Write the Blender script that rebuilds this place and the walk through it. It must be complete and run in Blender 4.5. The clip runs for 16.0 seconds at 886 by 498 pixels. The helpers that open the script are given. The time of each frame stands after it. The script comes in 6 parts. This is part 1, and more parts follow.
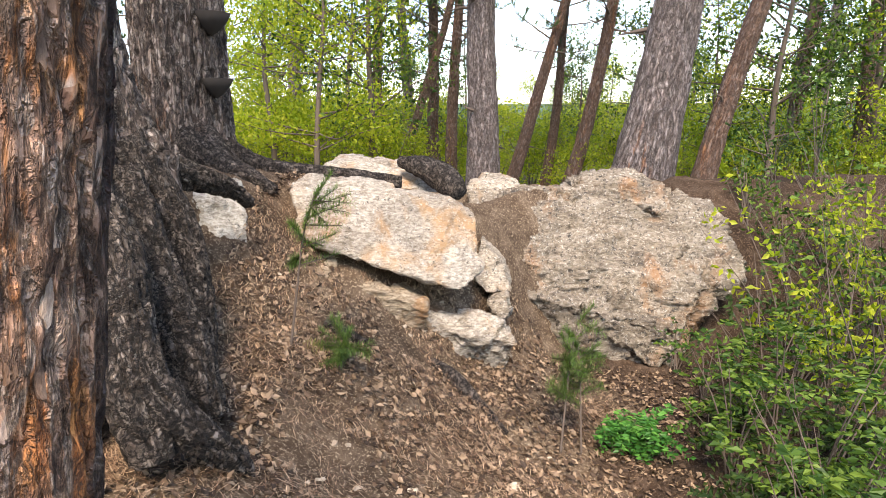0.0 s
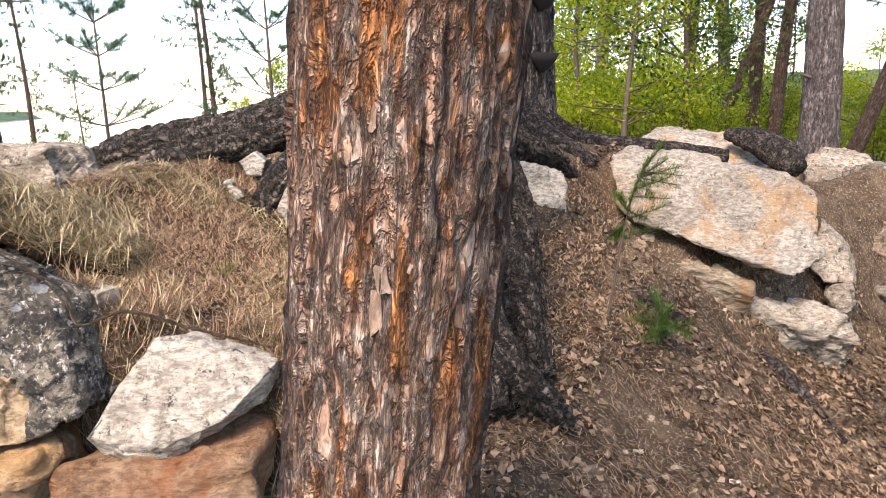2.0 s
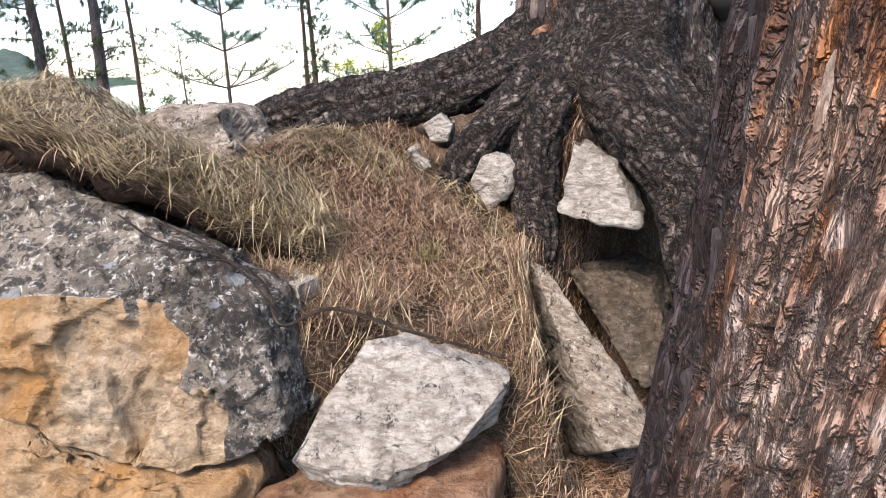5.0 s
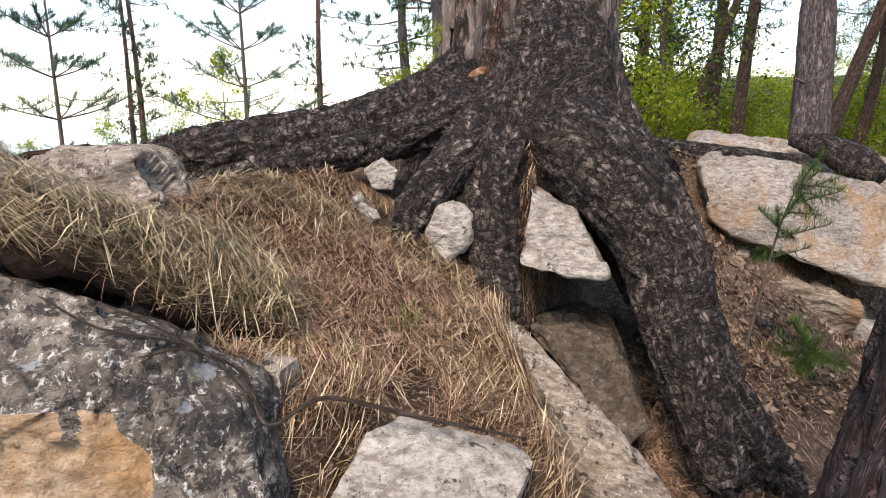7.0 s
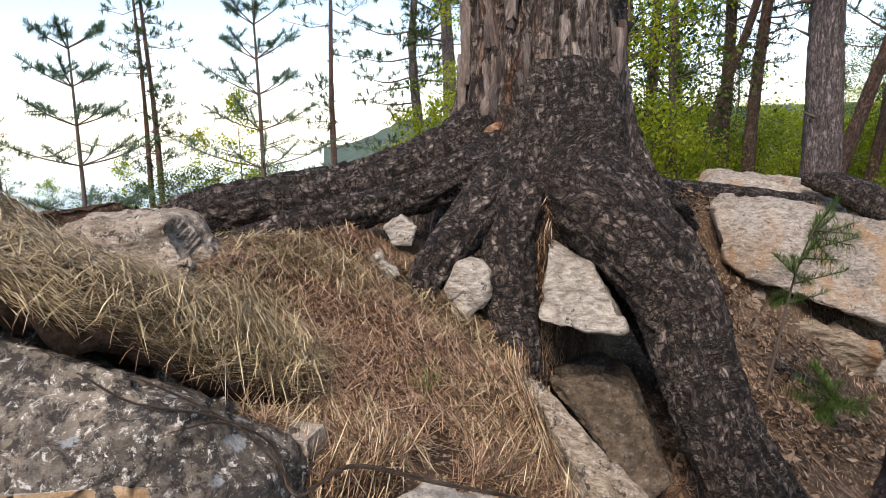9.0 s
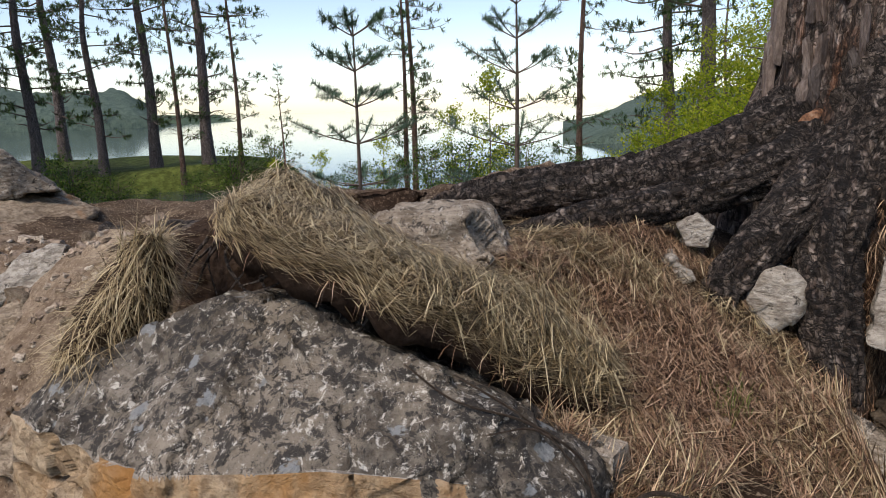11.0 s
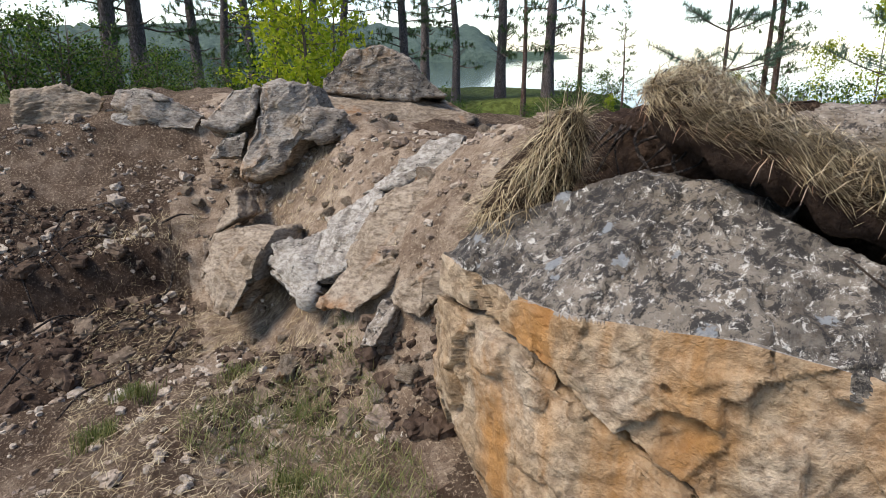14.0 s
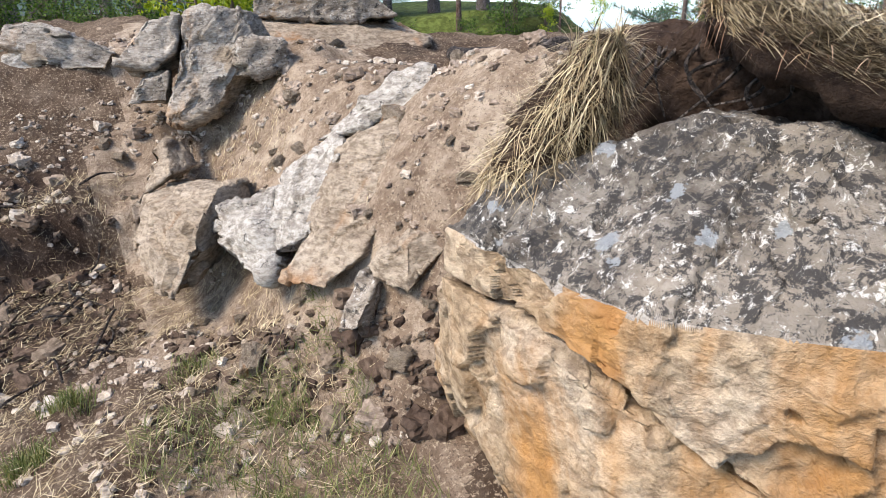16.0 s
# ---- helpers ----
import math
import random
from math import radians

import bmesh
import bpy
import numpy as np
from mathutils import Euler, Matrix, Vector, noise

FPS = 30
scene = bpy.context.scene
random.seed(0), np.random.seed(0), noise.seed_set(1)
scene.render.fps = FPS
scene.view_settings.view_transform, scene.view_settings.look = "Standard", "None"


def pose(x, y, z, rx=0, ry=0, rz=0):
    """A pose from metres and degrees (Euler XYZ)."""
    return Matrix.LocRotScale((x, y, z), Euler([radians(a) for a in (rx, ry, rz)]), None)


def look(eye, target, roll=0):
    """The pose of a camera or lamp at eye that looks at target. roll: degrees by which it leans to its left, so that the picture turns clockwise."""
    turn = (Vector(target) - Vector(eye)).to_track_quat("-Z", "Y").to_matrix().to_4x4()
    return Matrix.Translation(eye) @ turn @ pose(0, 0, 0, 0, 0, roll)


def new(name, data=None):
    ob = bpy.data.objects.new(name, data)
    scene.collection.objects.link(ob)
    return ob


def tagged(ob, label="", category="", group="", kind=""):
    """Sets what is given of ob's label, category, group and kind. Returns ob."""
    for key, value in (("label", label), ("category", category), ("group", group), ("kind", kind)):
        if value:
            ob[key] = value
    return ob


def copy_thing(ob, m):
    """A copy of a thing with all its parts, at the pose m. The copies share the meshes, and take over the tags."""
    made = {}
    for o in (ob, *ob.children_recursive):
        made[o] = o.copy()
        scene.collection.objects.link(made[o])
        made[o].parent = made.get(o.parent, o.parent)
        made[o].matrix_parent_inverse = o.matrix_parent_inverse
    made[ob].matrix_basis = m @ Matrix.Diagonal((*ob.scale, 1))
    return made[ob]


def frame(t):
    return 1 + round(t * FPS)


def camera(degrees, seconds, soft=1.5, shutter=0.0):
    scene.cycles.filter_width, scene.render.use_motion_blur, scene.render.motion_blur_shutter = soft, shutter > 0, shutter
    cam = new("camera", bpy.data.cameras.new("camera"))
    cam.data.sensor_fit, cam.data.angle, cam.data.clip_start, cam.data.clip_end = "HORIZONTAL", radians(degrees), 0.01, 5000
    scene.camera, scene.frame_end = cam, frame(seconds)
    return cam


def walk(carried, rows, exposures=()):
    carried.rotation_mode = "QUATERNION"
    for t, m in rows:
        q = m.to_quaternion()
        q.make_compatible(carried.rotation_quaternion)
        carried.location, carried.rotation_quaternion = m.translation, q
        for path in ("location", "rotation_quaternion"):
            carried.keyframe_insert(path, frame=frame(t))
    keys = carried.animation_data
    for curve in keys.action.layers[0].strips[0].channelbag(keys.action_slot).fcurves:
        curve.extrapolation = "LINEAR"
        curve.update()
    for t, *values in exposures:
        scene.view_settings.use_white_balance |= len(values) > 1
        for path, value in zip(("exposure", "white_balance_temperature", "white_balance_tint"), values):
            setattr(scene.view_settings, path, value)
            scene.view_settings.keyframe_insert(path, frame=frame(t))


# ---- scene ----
cam = camera(66.9, 16.0, 0.9)
PATH = [
    (0, (-1.926, 2.434, 1.644), (-2.029, 4.395, 1.269), -0.0),
    (0.5, (-1.933, 2.424, 1.645), (-2.222, 4.363, 1.249), -0.4),
    (1, (-1.991, 2.376, 1.63), (-2.509, 4.264, 1.222), -0.8),
    (1.5, (-2.06, 2.381, 1.611), (-2.785, 4.186, 1.147), -1.2),
    (2, (-2.11, 2.348, 1.614), (-3.021, 4.075, 1.182), -1.4),
    (2.5, (-2.155, 2.303, 1.603), (-3.234, 3.924, 1.151), -1.4),
    (3, (-2.18, 2.255, 1.588), (-3.379, 3.778, 1.094), -1.6),
    (3.2, (-2.211, 2.236, 1.577), (-3.486, 3.686, 1.054), -1.7),
    (5.3, (-2.969, 2.548, 1.592), (-3.981, 4.191, 1.067), -1.7),
    (5.5, (-3.047, 2.561, 1.605), (-3.979, 4.253, 1.085), -1.3),
    (6, (-3.292, 2.573, 1.623), (-4.037, 4.359, 1.12), -0.7),
    (6.5, (-3.371, 2.556, 1.612), (-4.027, 4.382, 1.126), -0.3),
    (7, (-3.405, 2.526, 1.619), (-4.074, 4.358, 1.178), -0.2),
    (7.5, (-3.404, 2.474, 1.658), (-4.083, 4.322, 1.306), -0.7),
    (8, (-3.377, 2.449, 1.661), (-4.015, 4.312, 1.312), -0.3),
    (8.2, (-3.377, 2.455, 1.668), (-4.018, 4.318, 1.325), -0.7),
    (10.3, (-3.566, 2.539, 1.791), (-4.559, 4.226, 1.383), -0.9),
    (10.5, (-3.583, 2.536, 1.787), (-4.652, 4.177, 1.379), -1.2),
    (11, (-3.646, 2.471, 1.793), (-4.931, 3.947, 1.381), -1.5),
    (11.5, (-3.703, 2.399, 1.775), (-5.188, 3.677, 1.37), -0.2),
    (12, (-3.738, 2.312, 1.764), (-5.401, 3.341, 1.348), -0.3),
    (12.5, (-3.756, 2.228, 1.74), (-5.511, 3.076, 1.293), -0.4),
    (13, (-3.747, 2.181, 1.71), (-5.534, 2.941, 1.233), -0.4),
    (13.5, (-3.742, 2.175, 1.675), (-5.543, 2.865, 1.145), -0.7),
    (14, (-3.722, 2.193, 1.635), (-5.504, 2.906, 1.069), -0.2),
    (14.5, (-3.712, 2.218, 1.62), (-5.454, 2.983, 1.005), 0.3),
    (15, (-3.767, 2.231, 1.593), (-5.487, 2.948, 0.867), 0.5),
    (15.5, (-4.005, 2.203, 1.6), (-5.709, 2.935, 0.851), -0.9),
    (16, (-4.253, 2.235, 1.628), (-5.893, 3.065, 0.84), -2.4),
]
EXPOSURES = [(0, 2.07, 7650, 13), (0.6, 2.18, 7750, 14), (1.5, 2.07, 7750, 16), (3, 1.54, 7300, 18), (5.5, 1.49, 6950, 17), (8, 1.2, 7400, 17), (10.5, 0.78, 7260, 15), (12, 0.18, 7050, 14), (13, 0.36, 6900, 14), (14, 0.91, 6850, 12), (15, 1.33, 6700, 12), (16, 1.55, 6770, 12)]
walk(cam, [(t, look(eye, target, roll)) for t, eye, target, roll in PATH], EXPOSURES)

# ---- world, sun, sky ----
SUN_EL, SUN_AZ = 50.0, 180.0
world = bpy.data.worlds.new("sky")
scene.world = world
world.use_nodes = True
wn = world.node_tree.nodes
wl = world.node_tree.links
sky = wn.new("ShaderNodeTexSky")
sky.sky_type = "NISHITA"
sky.sun_disc = False
sky.sun_elevation, sky.sun_rotation = radians(SUN_EL), radians(SUN_AZ)
sky.air_density, sky.dust_density, sky.ozone_density = 0.8, 0.4, 1.0
bg = wn["Background"]
bg.inputs["Strength"].default_value = 0.145
wl.new(sky.outputs["Color"], bg.inputs["Color"])
sun_data = bpy.data.lights.new("sun", "SUN")
sun_data.energy, sun_data.angle, sun_data.color = 2.3, radians(24), (1.0, 0.93, 0.84)
sun_ob = new("sun", sun_data)
az = radians(SUN_AZ)
sun_ob.matrix_world = look((0, 0, 30), (-30 * math.sin(az) * math.cos(radians(SUN_EL)),
                                        -30 * math.cos(az) * math.cos(radians(SUN_EL)), 30 - 30 * math.sin(radians(SUN_EL))))

# ---- numeric helpers ----
rng = np.random.default_rng(7)


def hash3(i, seed):
    h = (i[..., 0] * 73856093) ^ (i[..., 1] * 19349663) ^ (i[..., 2] * 83492791) ^ (seed * 2654435761)
    h = (h ^ (h >> 13)) * 1274126177
    h = h & 0x7FFFFFFF
    h = ((h ^ (h >> 15)) * 2246822519) & 0x7FFFFFFF
    return (h % 100003) / 100003.0


def vnoise(p, seed=0):
    """Smooth value noise in -1..1 at points p (n, 3)."""
    p = np.asarray(p, float)
    i = np.floor(p).astype(np.int64)
    f = p - i
    f = f * f * (3 - 2 * f)
    out = 0
    for dx in (0, 1):
        for dy in (0, 1):
            for dz in (0, 1):
                w = (f[:, 0] if dx else 1 - f[:, 0]) * (f[:, 1] if dy else 1 - f[:, 1]) * (f[:, 2] if dz else 1 - f[:, 2])
                out = out + w * hash3(i + np.array([dx, dy, dz]), seed)
    return out * 2 - 1


def fbm(p, octaves=4, seed=0, gain=0.5):
    p = np.asarray(p, float)
    a, s, out = 1.0, 1.0, 0
    for k in range(octaves):
        out = out + a * vnoise(p * s + 17.3 * k, seed + k)
        a *= gain
        s *= 2.03
    return out


def cells(p, seed=0):
    """Distances to the nearest and second nearest cell point, a random number per cell, and the way from the cell point."""
    p = np.asarray(p, float)
    i = np.floor(p).astype(np.int64)
    d1 = np.full(len(p), 9.0)
    d2 = np.full(len(p), 9.0)
    tag = np.zeros(len(p))
    off = np.zeros_like(p)
    for dx in (-1, 0, 1):
        for dy in (-1, 0, 1):
            for dz in (-1, 0, 1):
                c = i + np.array([dx, dy, dz])
                q = c + np.stack([hash3(c, seed + 1), hash3(c, seed + 2), hash3(c, seed + 3)], 1)
                d = np.linalg.norm(q - p, axis=1)
                near = d < d1
                d2 = np.where(near, d1, np.minimum(d2, d))
                tag = np.where(near, hash3(c, seed + 4), tag)
                off = np.where(near[:, None], p - q, off)
                d1 = np.where(near, d, d1)
    return d1, d2, tag, off


def smooth01(x):
    x = np.clip(x, 0, 1)
    return x * x * (3 - 2 * x)


def mesh_object(name, verts, faces, mats, parent=None, label="", slot=None, smooth=True, bark=None):
    me = bpy.data.meshes.new(name)
    if isinstance(faces, np.ndarray):
        faces = faces.tolist()
    me.from_pydata(np.asarray(verts, float).tolist(), [], faces)
    for m in (mats if isinstance(mats, (list, tuple)) else [mats]):
        me.materials.append(m)
    if slot is not None:
        me.polygons.foreach_set("material_index", np.asarray(slot, np.int32))
    me.polygons.foreach_set("use_smooth", [smooth] * len(me.polygons))
    if bark is not None:
        me.attributes.new("bark", "FLOAT_VECTOR", "POINT").data.foreach_set("vector", np.asarray(bark, np.float32).ravel())
    me.update()
    ob = new(name, me)
    if parent is not None:
        ob.parent = parent
    if label:
        ob["label"] = label
    return ob


def empty(name, at, label, category, group="", rz=0):
    ob = new(name)
    ob.matrix_basis = pose(*at, 0, 0, rz)
    return tagged(ob, label, category, group)


# ---- materials ----
class Nodes:
    def __init__(self, name, rough=0.9, spec=0.25):
        self.mat = bpy.data.materials.new(name)
        self.mat.use_nodes = True
        self.t = self.mat.node_tree
        self.b = self.t.nodes["Principled BSDF"]
        self.b.inputs["Roughness"].default_value = rough
        self.b.inputs["Specular IOR Level"].default_value = spec
        self.co = self.t.nodes.new("ShaderNodeTexCoord").outputs["Object"]

    def link(self, a, b):
        self.t.links.new(a, b)

    def scaled(self, s, rot=(0, 0, 0)):
        m = self.t.nodes.new("ShaderNodeMapping")
        m.inputs["Scale"].default_value = s if isinstance(s, tuple) else (s, s, s)
        m.inputs["Rotation"].default_value = rot
        self.link(self.co, m.inputs["Vector"])
        return m.outputs[0]

    def noise(self, scale, detail=4, rough=0.55, vec=None, dist=0.0):
        n = self.t.nodes.new("ShaderNodeTexNoise")
        n.inputs["Scale"].default_value = scale
        n.inputs["Detail"].default_value = detail
        n.inputs["Roughness"].default_value = rough
        n.inputs["Distortion"].default_value = dist
        self.link(vec or self.co, n.inputs["Vector"])
        return n.outputs[0]

    def voronoi(self, scale, vec=None, feature="F1", out="Distance"):
        n = self.t.nodes.new("ShaderNodeTexVoronoi")
        n.feature = feature
        n.inputs["Scale"].default_value = scale
        self.link(vec or self.co, n.inputs["Vector"])
        return n.outputs[out]

    def ramp(self, fac, stops):
        r = self.t.nodes.new("ShaderNodeValToRGB")
        e = r.color_ramp.elements
        while len(e) < len(stops):
            e.new(0.5)
        for el, (p, c) in zip(e, stops):
            el.position = p
            el.color = (*c, 1) if len(c) == 3 else c
        self.link(fac, r.inputs[0])
        return r.outputs[0]

    def step(self, fac, lo, hi):
        m = self.t.nodes.new("ShaderNodeMapRange")
        m.inputs[1].default_value, m.inputs[2].default_value = lo, hi
        m.interpolation_type = "SMOOTHSTEP"
        self.link(fac, m.inputs[0])
        return m.outputs[0]

    def mix(self, fac, a, b, mode="MIX"):
        m = self.t.nodes.new("ShaderNodeMix")
        m.data_type, m.blend_type = "RGBA", mode
        for sock, v in ((m.inputs[0], fac), (m.inputs[6], a), (m.inputs[7], b)):
            if isinstance(v, (int, float)):
                sock.default_value = v
            elif isinstance(v, tuple):
                sock.default_value = (*v, 1)
            else:
                self.link(v, sock)
        return m.outputs[2]

    def math(self, op, a, b=0.0):
        m = self.t.nodes.new("ShaderNodeMath")
        m.operation = op
        for sock, v in ((m.inputs[0], a), (m.inputs[1], b)):
            if isinstance(v, (int, float)):
                sock.default_value = v
            else:
                self.link(v, sock)
        return m.outputs[0]

    def random(self, kind="object"):
        if kind == "object":
            return self.t.nodes.new("ShaderNodeObjectInfo").outputs["Random"]
        return self.t.nodes.new("ShaderNodeNewGeometry").outputs["Random Per Island"]

    def done(self, color, bump=None, dist=0.01, strength=0.6):
        if isinstance(color, tuple):
            self.b.inputs["Base Color"].default_value = (*color, 1)
        else:
            self.link(color, self.b.inputs["Base Color"])
        if bump is not None:
            n = self.t.nodes.new("ShaderNodeBump")
            n.inputs["Strength"].default_value = strength
            n.inputs["Distance"].default_value = dist
            self.link(bump, n.inputs["Height"])
            self.link(n.outputs[0], self.b.inputs["Normal"])
        return self.mat


def rock_material(name, light, mid, dark, pale=0.0, stain=None, stain_amount=0.0, lichen=0.0, strata=(1, 1, 3), blotch=0.0):
    n = Nodes(name, 0.92, 0.2)
    v = n.scaled(strata, (0.25, 0.1, 0))
    big = n.noise(2.2, 6, 0.62, v, 0.6)
    fine = n.noise(22, 6, 0.7, v)
    col = n.ramp(big, [(0.28, dark), (0.48, mid), (0.72, light)])
    col = n.mix(n.step(fine, 0.36, 0.62), n.mix(1.0, col, (0.5, 0.47, 0.45), "MULTIPLY"), col)
    grit = n.noise(60, 7, 0.8)
    col = n.mix(n.math("MULTIPLY", n.step(grit, 0.55, 0.63), 0.55), col, n.mix(1.0, col, (1.5, 1.48, 1.44), "MULTIPLY"))
    col = n.mix(n.math("MULTIPLY", n.step(grit, 0.44, 0.36), 0.6), col, n.mix(1.0, col, (0.38, 0.36, 0.34), "MULTIPLY"))
    if stain:
        s = n.noise(1.7, 5, 0.6, n.scaled((1.0, 1.0, 0.6)), 0.8)
        col = n.mix(n.math("MULTIPLY", n.step(s, 0.62 - 0.4 * stain_amount, 0.75 - 0.25 * stain_amount), 0.85), col,
                    n.mix(n.noise(9, 4), stain, (stain[0] * 0.55, stain[1] * 0.45, stain[2] * 0.4)))
    if blotch:
        z1 = n.noise(1.6, 4, 0.6, n.scaled((1, 1, 1), (0.4, 0.9, 0.2)))
        col = n.mix(n.math("MULTIPLY", n.step(z1, 0.52, 0.64), 0.55), col, (0.34, 0.29, 0.23))
        col = n.mix(n.math("MULTIPLY", n.step(z1, 0.45, 0.36), 0.6), col, (0.06, 0.055, 0.05))
    if lichen:
        w = n.noise(19, 10, 0.82, None, 0.4)
        col = n.mix(n.math("MULTIPLY", n.step(w, 0.6 - 0.1 * lichen, 0.625 - 0.1 * lichen), 0.9), col, (0.035, 0.033, 0.032))
        w2 = n.noise(30, 10, 0.85, n.scaled((1.1, 0.9, 1.0), (0.5, 0.3, 1.0)), 0.3)
        col = n.mix(n.math("MULTIPLY", n.step(w2, 0.555, 0.585), pale * 0.85), col, (0.68, 0.65, 0.59))
    if blotch:
        d = n.voronoi(7.0, n.scaled((1, 1, 1), (0.2, 0.5, 0.7)))
        wob = n.math("ADD", d, n.math("MULTIPLY", n.noise(16, 6, 0.75), 0.75))
        col = n.mix(n.math("MULTIPLY", n.step(wob, 0.56, 0.52), blotch), col, (0.27, 0.29, 0.30))
    crack = n.voronoi(3.2, n.scaled((0.8, 0.8, 1.9), (0.3, 0.2, 0)), "DISTANCE_TO_EDGE")
    crack = n.math("ADD", crack, n.math("MULTIPLY", n.noise(14, 4), 0.05))
    gap = n.step(crack, 0.024, 0.034)
    col = n.mix(n.math("MULTIPLY", n.math("SUBTRACT", 1.0, gap), 0.1), col, (0.05, 0.042, 0.036))
    h = n.math("ADD", n.math("MULTIPLY", fine, 0.7), n.math("MULTIPLY", n.noise(70, 5, 0.7), 0.35))
    h = n.math("ADD", h, n.math("MULTIPLY", gap, 0.04))
    return n.done(col, h, 0.026, 1.0)


def bark_material(name, ridge, plate_a, plate_b, orange, orange_amount, crack, size=(0.055, 0.16), depth=0.55, speck=0.0, shade_sides=False):
    n = Nodes(name, 0.88, 0.25)
    at = n.t.nodes.new("ShaderNodeAttribute")
    at.attribute_name = "bark"
    n.co = at.outputs["Vector"]
    v0 = n.scaled((1 / size[0], 1 / size[0], 1 / size[1]))
    wob = n.t.nodes.new("ShaderNodeMix")
    wob.data_type = "VECTOR"
    wob.inputs[0].default_value = 0.5
    n.link(v0, wob.inputs[4])
    nv = n.t.nodes.new("ShaderNodeTexNoise")
    nv.inputs["Scale"].default_value = 9
    nv.inputs["Detail"].default_value = 5
    n.link(n.co, nv.inputs["Vector"])
    sc = n.t.nodes.new("ShaderNodeVectorMath")
    sc.operation = "MULTIPLY_ADD"
    sc.inputs[1].default_value = (4, 4, 4)
    n.link(nv.outputs["Color"], sc.inputs[0])
    n.link(v0, sc.inputs[2])
    n.link(sc.outputs[0], wob.inputs[5])
    v = wob.outputs[1]
    ridge_n = n.noise(0.9, 4, 0.6, v)
    edge = n.math("MULTIPLY", n.math("ABSOLUTE", n.math("SUBTRACT", ridge_n, 0.5)), 1.6)
    tone = n.voronoi(1.0, v, "F1", "Color")
    sep = n.t.nodes.new("ShaderNodeSeparateColor")
    n.link(tone, sep.inputs[0])
    flake = n.noise(30, 6, 0.7, n.scaled((1.4, 1.4, 0.5)))
    flake2 = n.voronoi(38, n.scaled((1.2, 1.2, 0.45)), "F1", "Color")
    sep2 = n.t.nodes.new("ShaderNodeSeparateColor")
    n.link(flake2, sep2.inputs[0])
    col = n.mix(sep.outputs[0], plate_a, plate_b)
    col = n.mix(n.math("MULTIPLY", n.step(sep2.outputs[0], 0.55, 0.8), 0.6), col, ridge)
    zone = n.noise(1.5, 3, 0.5, n.scaled((1.3, 1.3, 0.35)))
    streak = n.noise(1.0, 4, 0.6, n.scaled((16, 16, 2.4)), 0.3)
    where = n.math("MULTIPLY", n.step(zone, 0.62 - 0.3 * orange_amount, 0.74 - 0.3 * orange_amount), n.step(streak, 0.5, 0.58))
    if shade_sides:
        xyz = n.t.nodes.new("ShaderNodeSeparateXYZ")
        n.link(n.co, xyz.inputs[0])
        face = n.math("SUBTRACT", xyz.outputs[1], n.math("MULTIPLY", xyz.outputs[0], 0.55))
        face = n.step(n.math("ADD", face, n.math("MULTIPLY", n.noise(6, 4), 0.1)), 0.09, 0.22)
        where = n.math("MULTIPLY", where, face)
        # Bark turned away from the path is multiplied darker and bluer: painted shade.
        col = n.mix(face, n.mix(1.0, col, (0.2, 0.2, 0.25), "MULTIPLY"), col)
    col = n.mix(n.math("MULTIPLY", where, 0.85), col, n.mix(sep2.outputs[2], orange, (orange[0] * 0.6, orange[1] * 0.5, orange[2] * 0.5)))
    col = n.mix(n.step(flake, 0.62, 0.35), col, n.mix(1.0, col, (0.45, 0.42, 0.42), "MULTIPLY"))
    slit = n.noise(1.0, 6, 0.7, n.scaled((1.7 / size[0], 1.7 / size[0], 0.5 / size[1])), 0.5)
    slit = n.math("ABSOLUTE", n.math("SUBTRACT", slit, 0.5))
    col = n.mix(n.math("MULTIPLY", n.step(slit, 0.026, 0.008), 0.6), col, crack)
    col = n.mix(n.math("MULTIPLY", n.step(n.noise(70, 6, 0.8, n.scaled((1.3, 1.3, 0.5))), 0.55, 0.64), 0.4), col, n.mix(1.0, col, (1.6, 1.6, 1.62), "MULTIPLY"))
    deep = n.step(edge, 0.1, 0.02)
    col = n.mix(n.math("MULTIPLY", deep, depth), col, crack)
    if speck:
        col = n.mix(n.math("MULTIPLY", n.step(n.noise(55, 5, 0.7), 0.6, 0.66), speck), col, (0.36, 0.34, 0.31))
    h = n.math("ADD", n.step(edge, 0.0, 0.16), n.math("MULTIPLY", flake, 0.5))
    h = n.math("ADD", h, n.math("MULTIPLY", sep2.outputs[0], 0.35))
    h = n.math("ADD", h, n.math("MULTIPLY", n.step(slit, 0.0, 0.06), 0.9))
    return n.done(col, h, 0.016, 1.0)


def blade_material(name, a, b, c, rough=0.7, clear=0.0):
    """For needles, straw and leaves: three tones spread over the separate blades."""
    n = Nodes(name, rough, 0.3)
    col = n.ramp(n.random("island"), [(0.12, a), (0.5, b), (0.86, c)])
    if clear:
        n.b.inputs["Subsurface Weight"].default_value = 0.0
        tr = n.t.nodes.new("ShaderNodeBsdfTranslucent")
        n.link(n.mix(1.0, col, (1.0, 1.0, 0.55), "MULTIPLY"), tr.inputs["Color"])
        ms = n.t.nodes.new("ShaderNodeMixShader")
        ms.inputs[0].default_value = clear
        n.link(n.b.outputs[0], ms.inputs[1])
        n.link(tr.outputs[0], ms.inputs[2])
        n.link(ms.outputs[0], n.t.nodes["Material Output"].inputs["Surface"])
    return n.done(col)


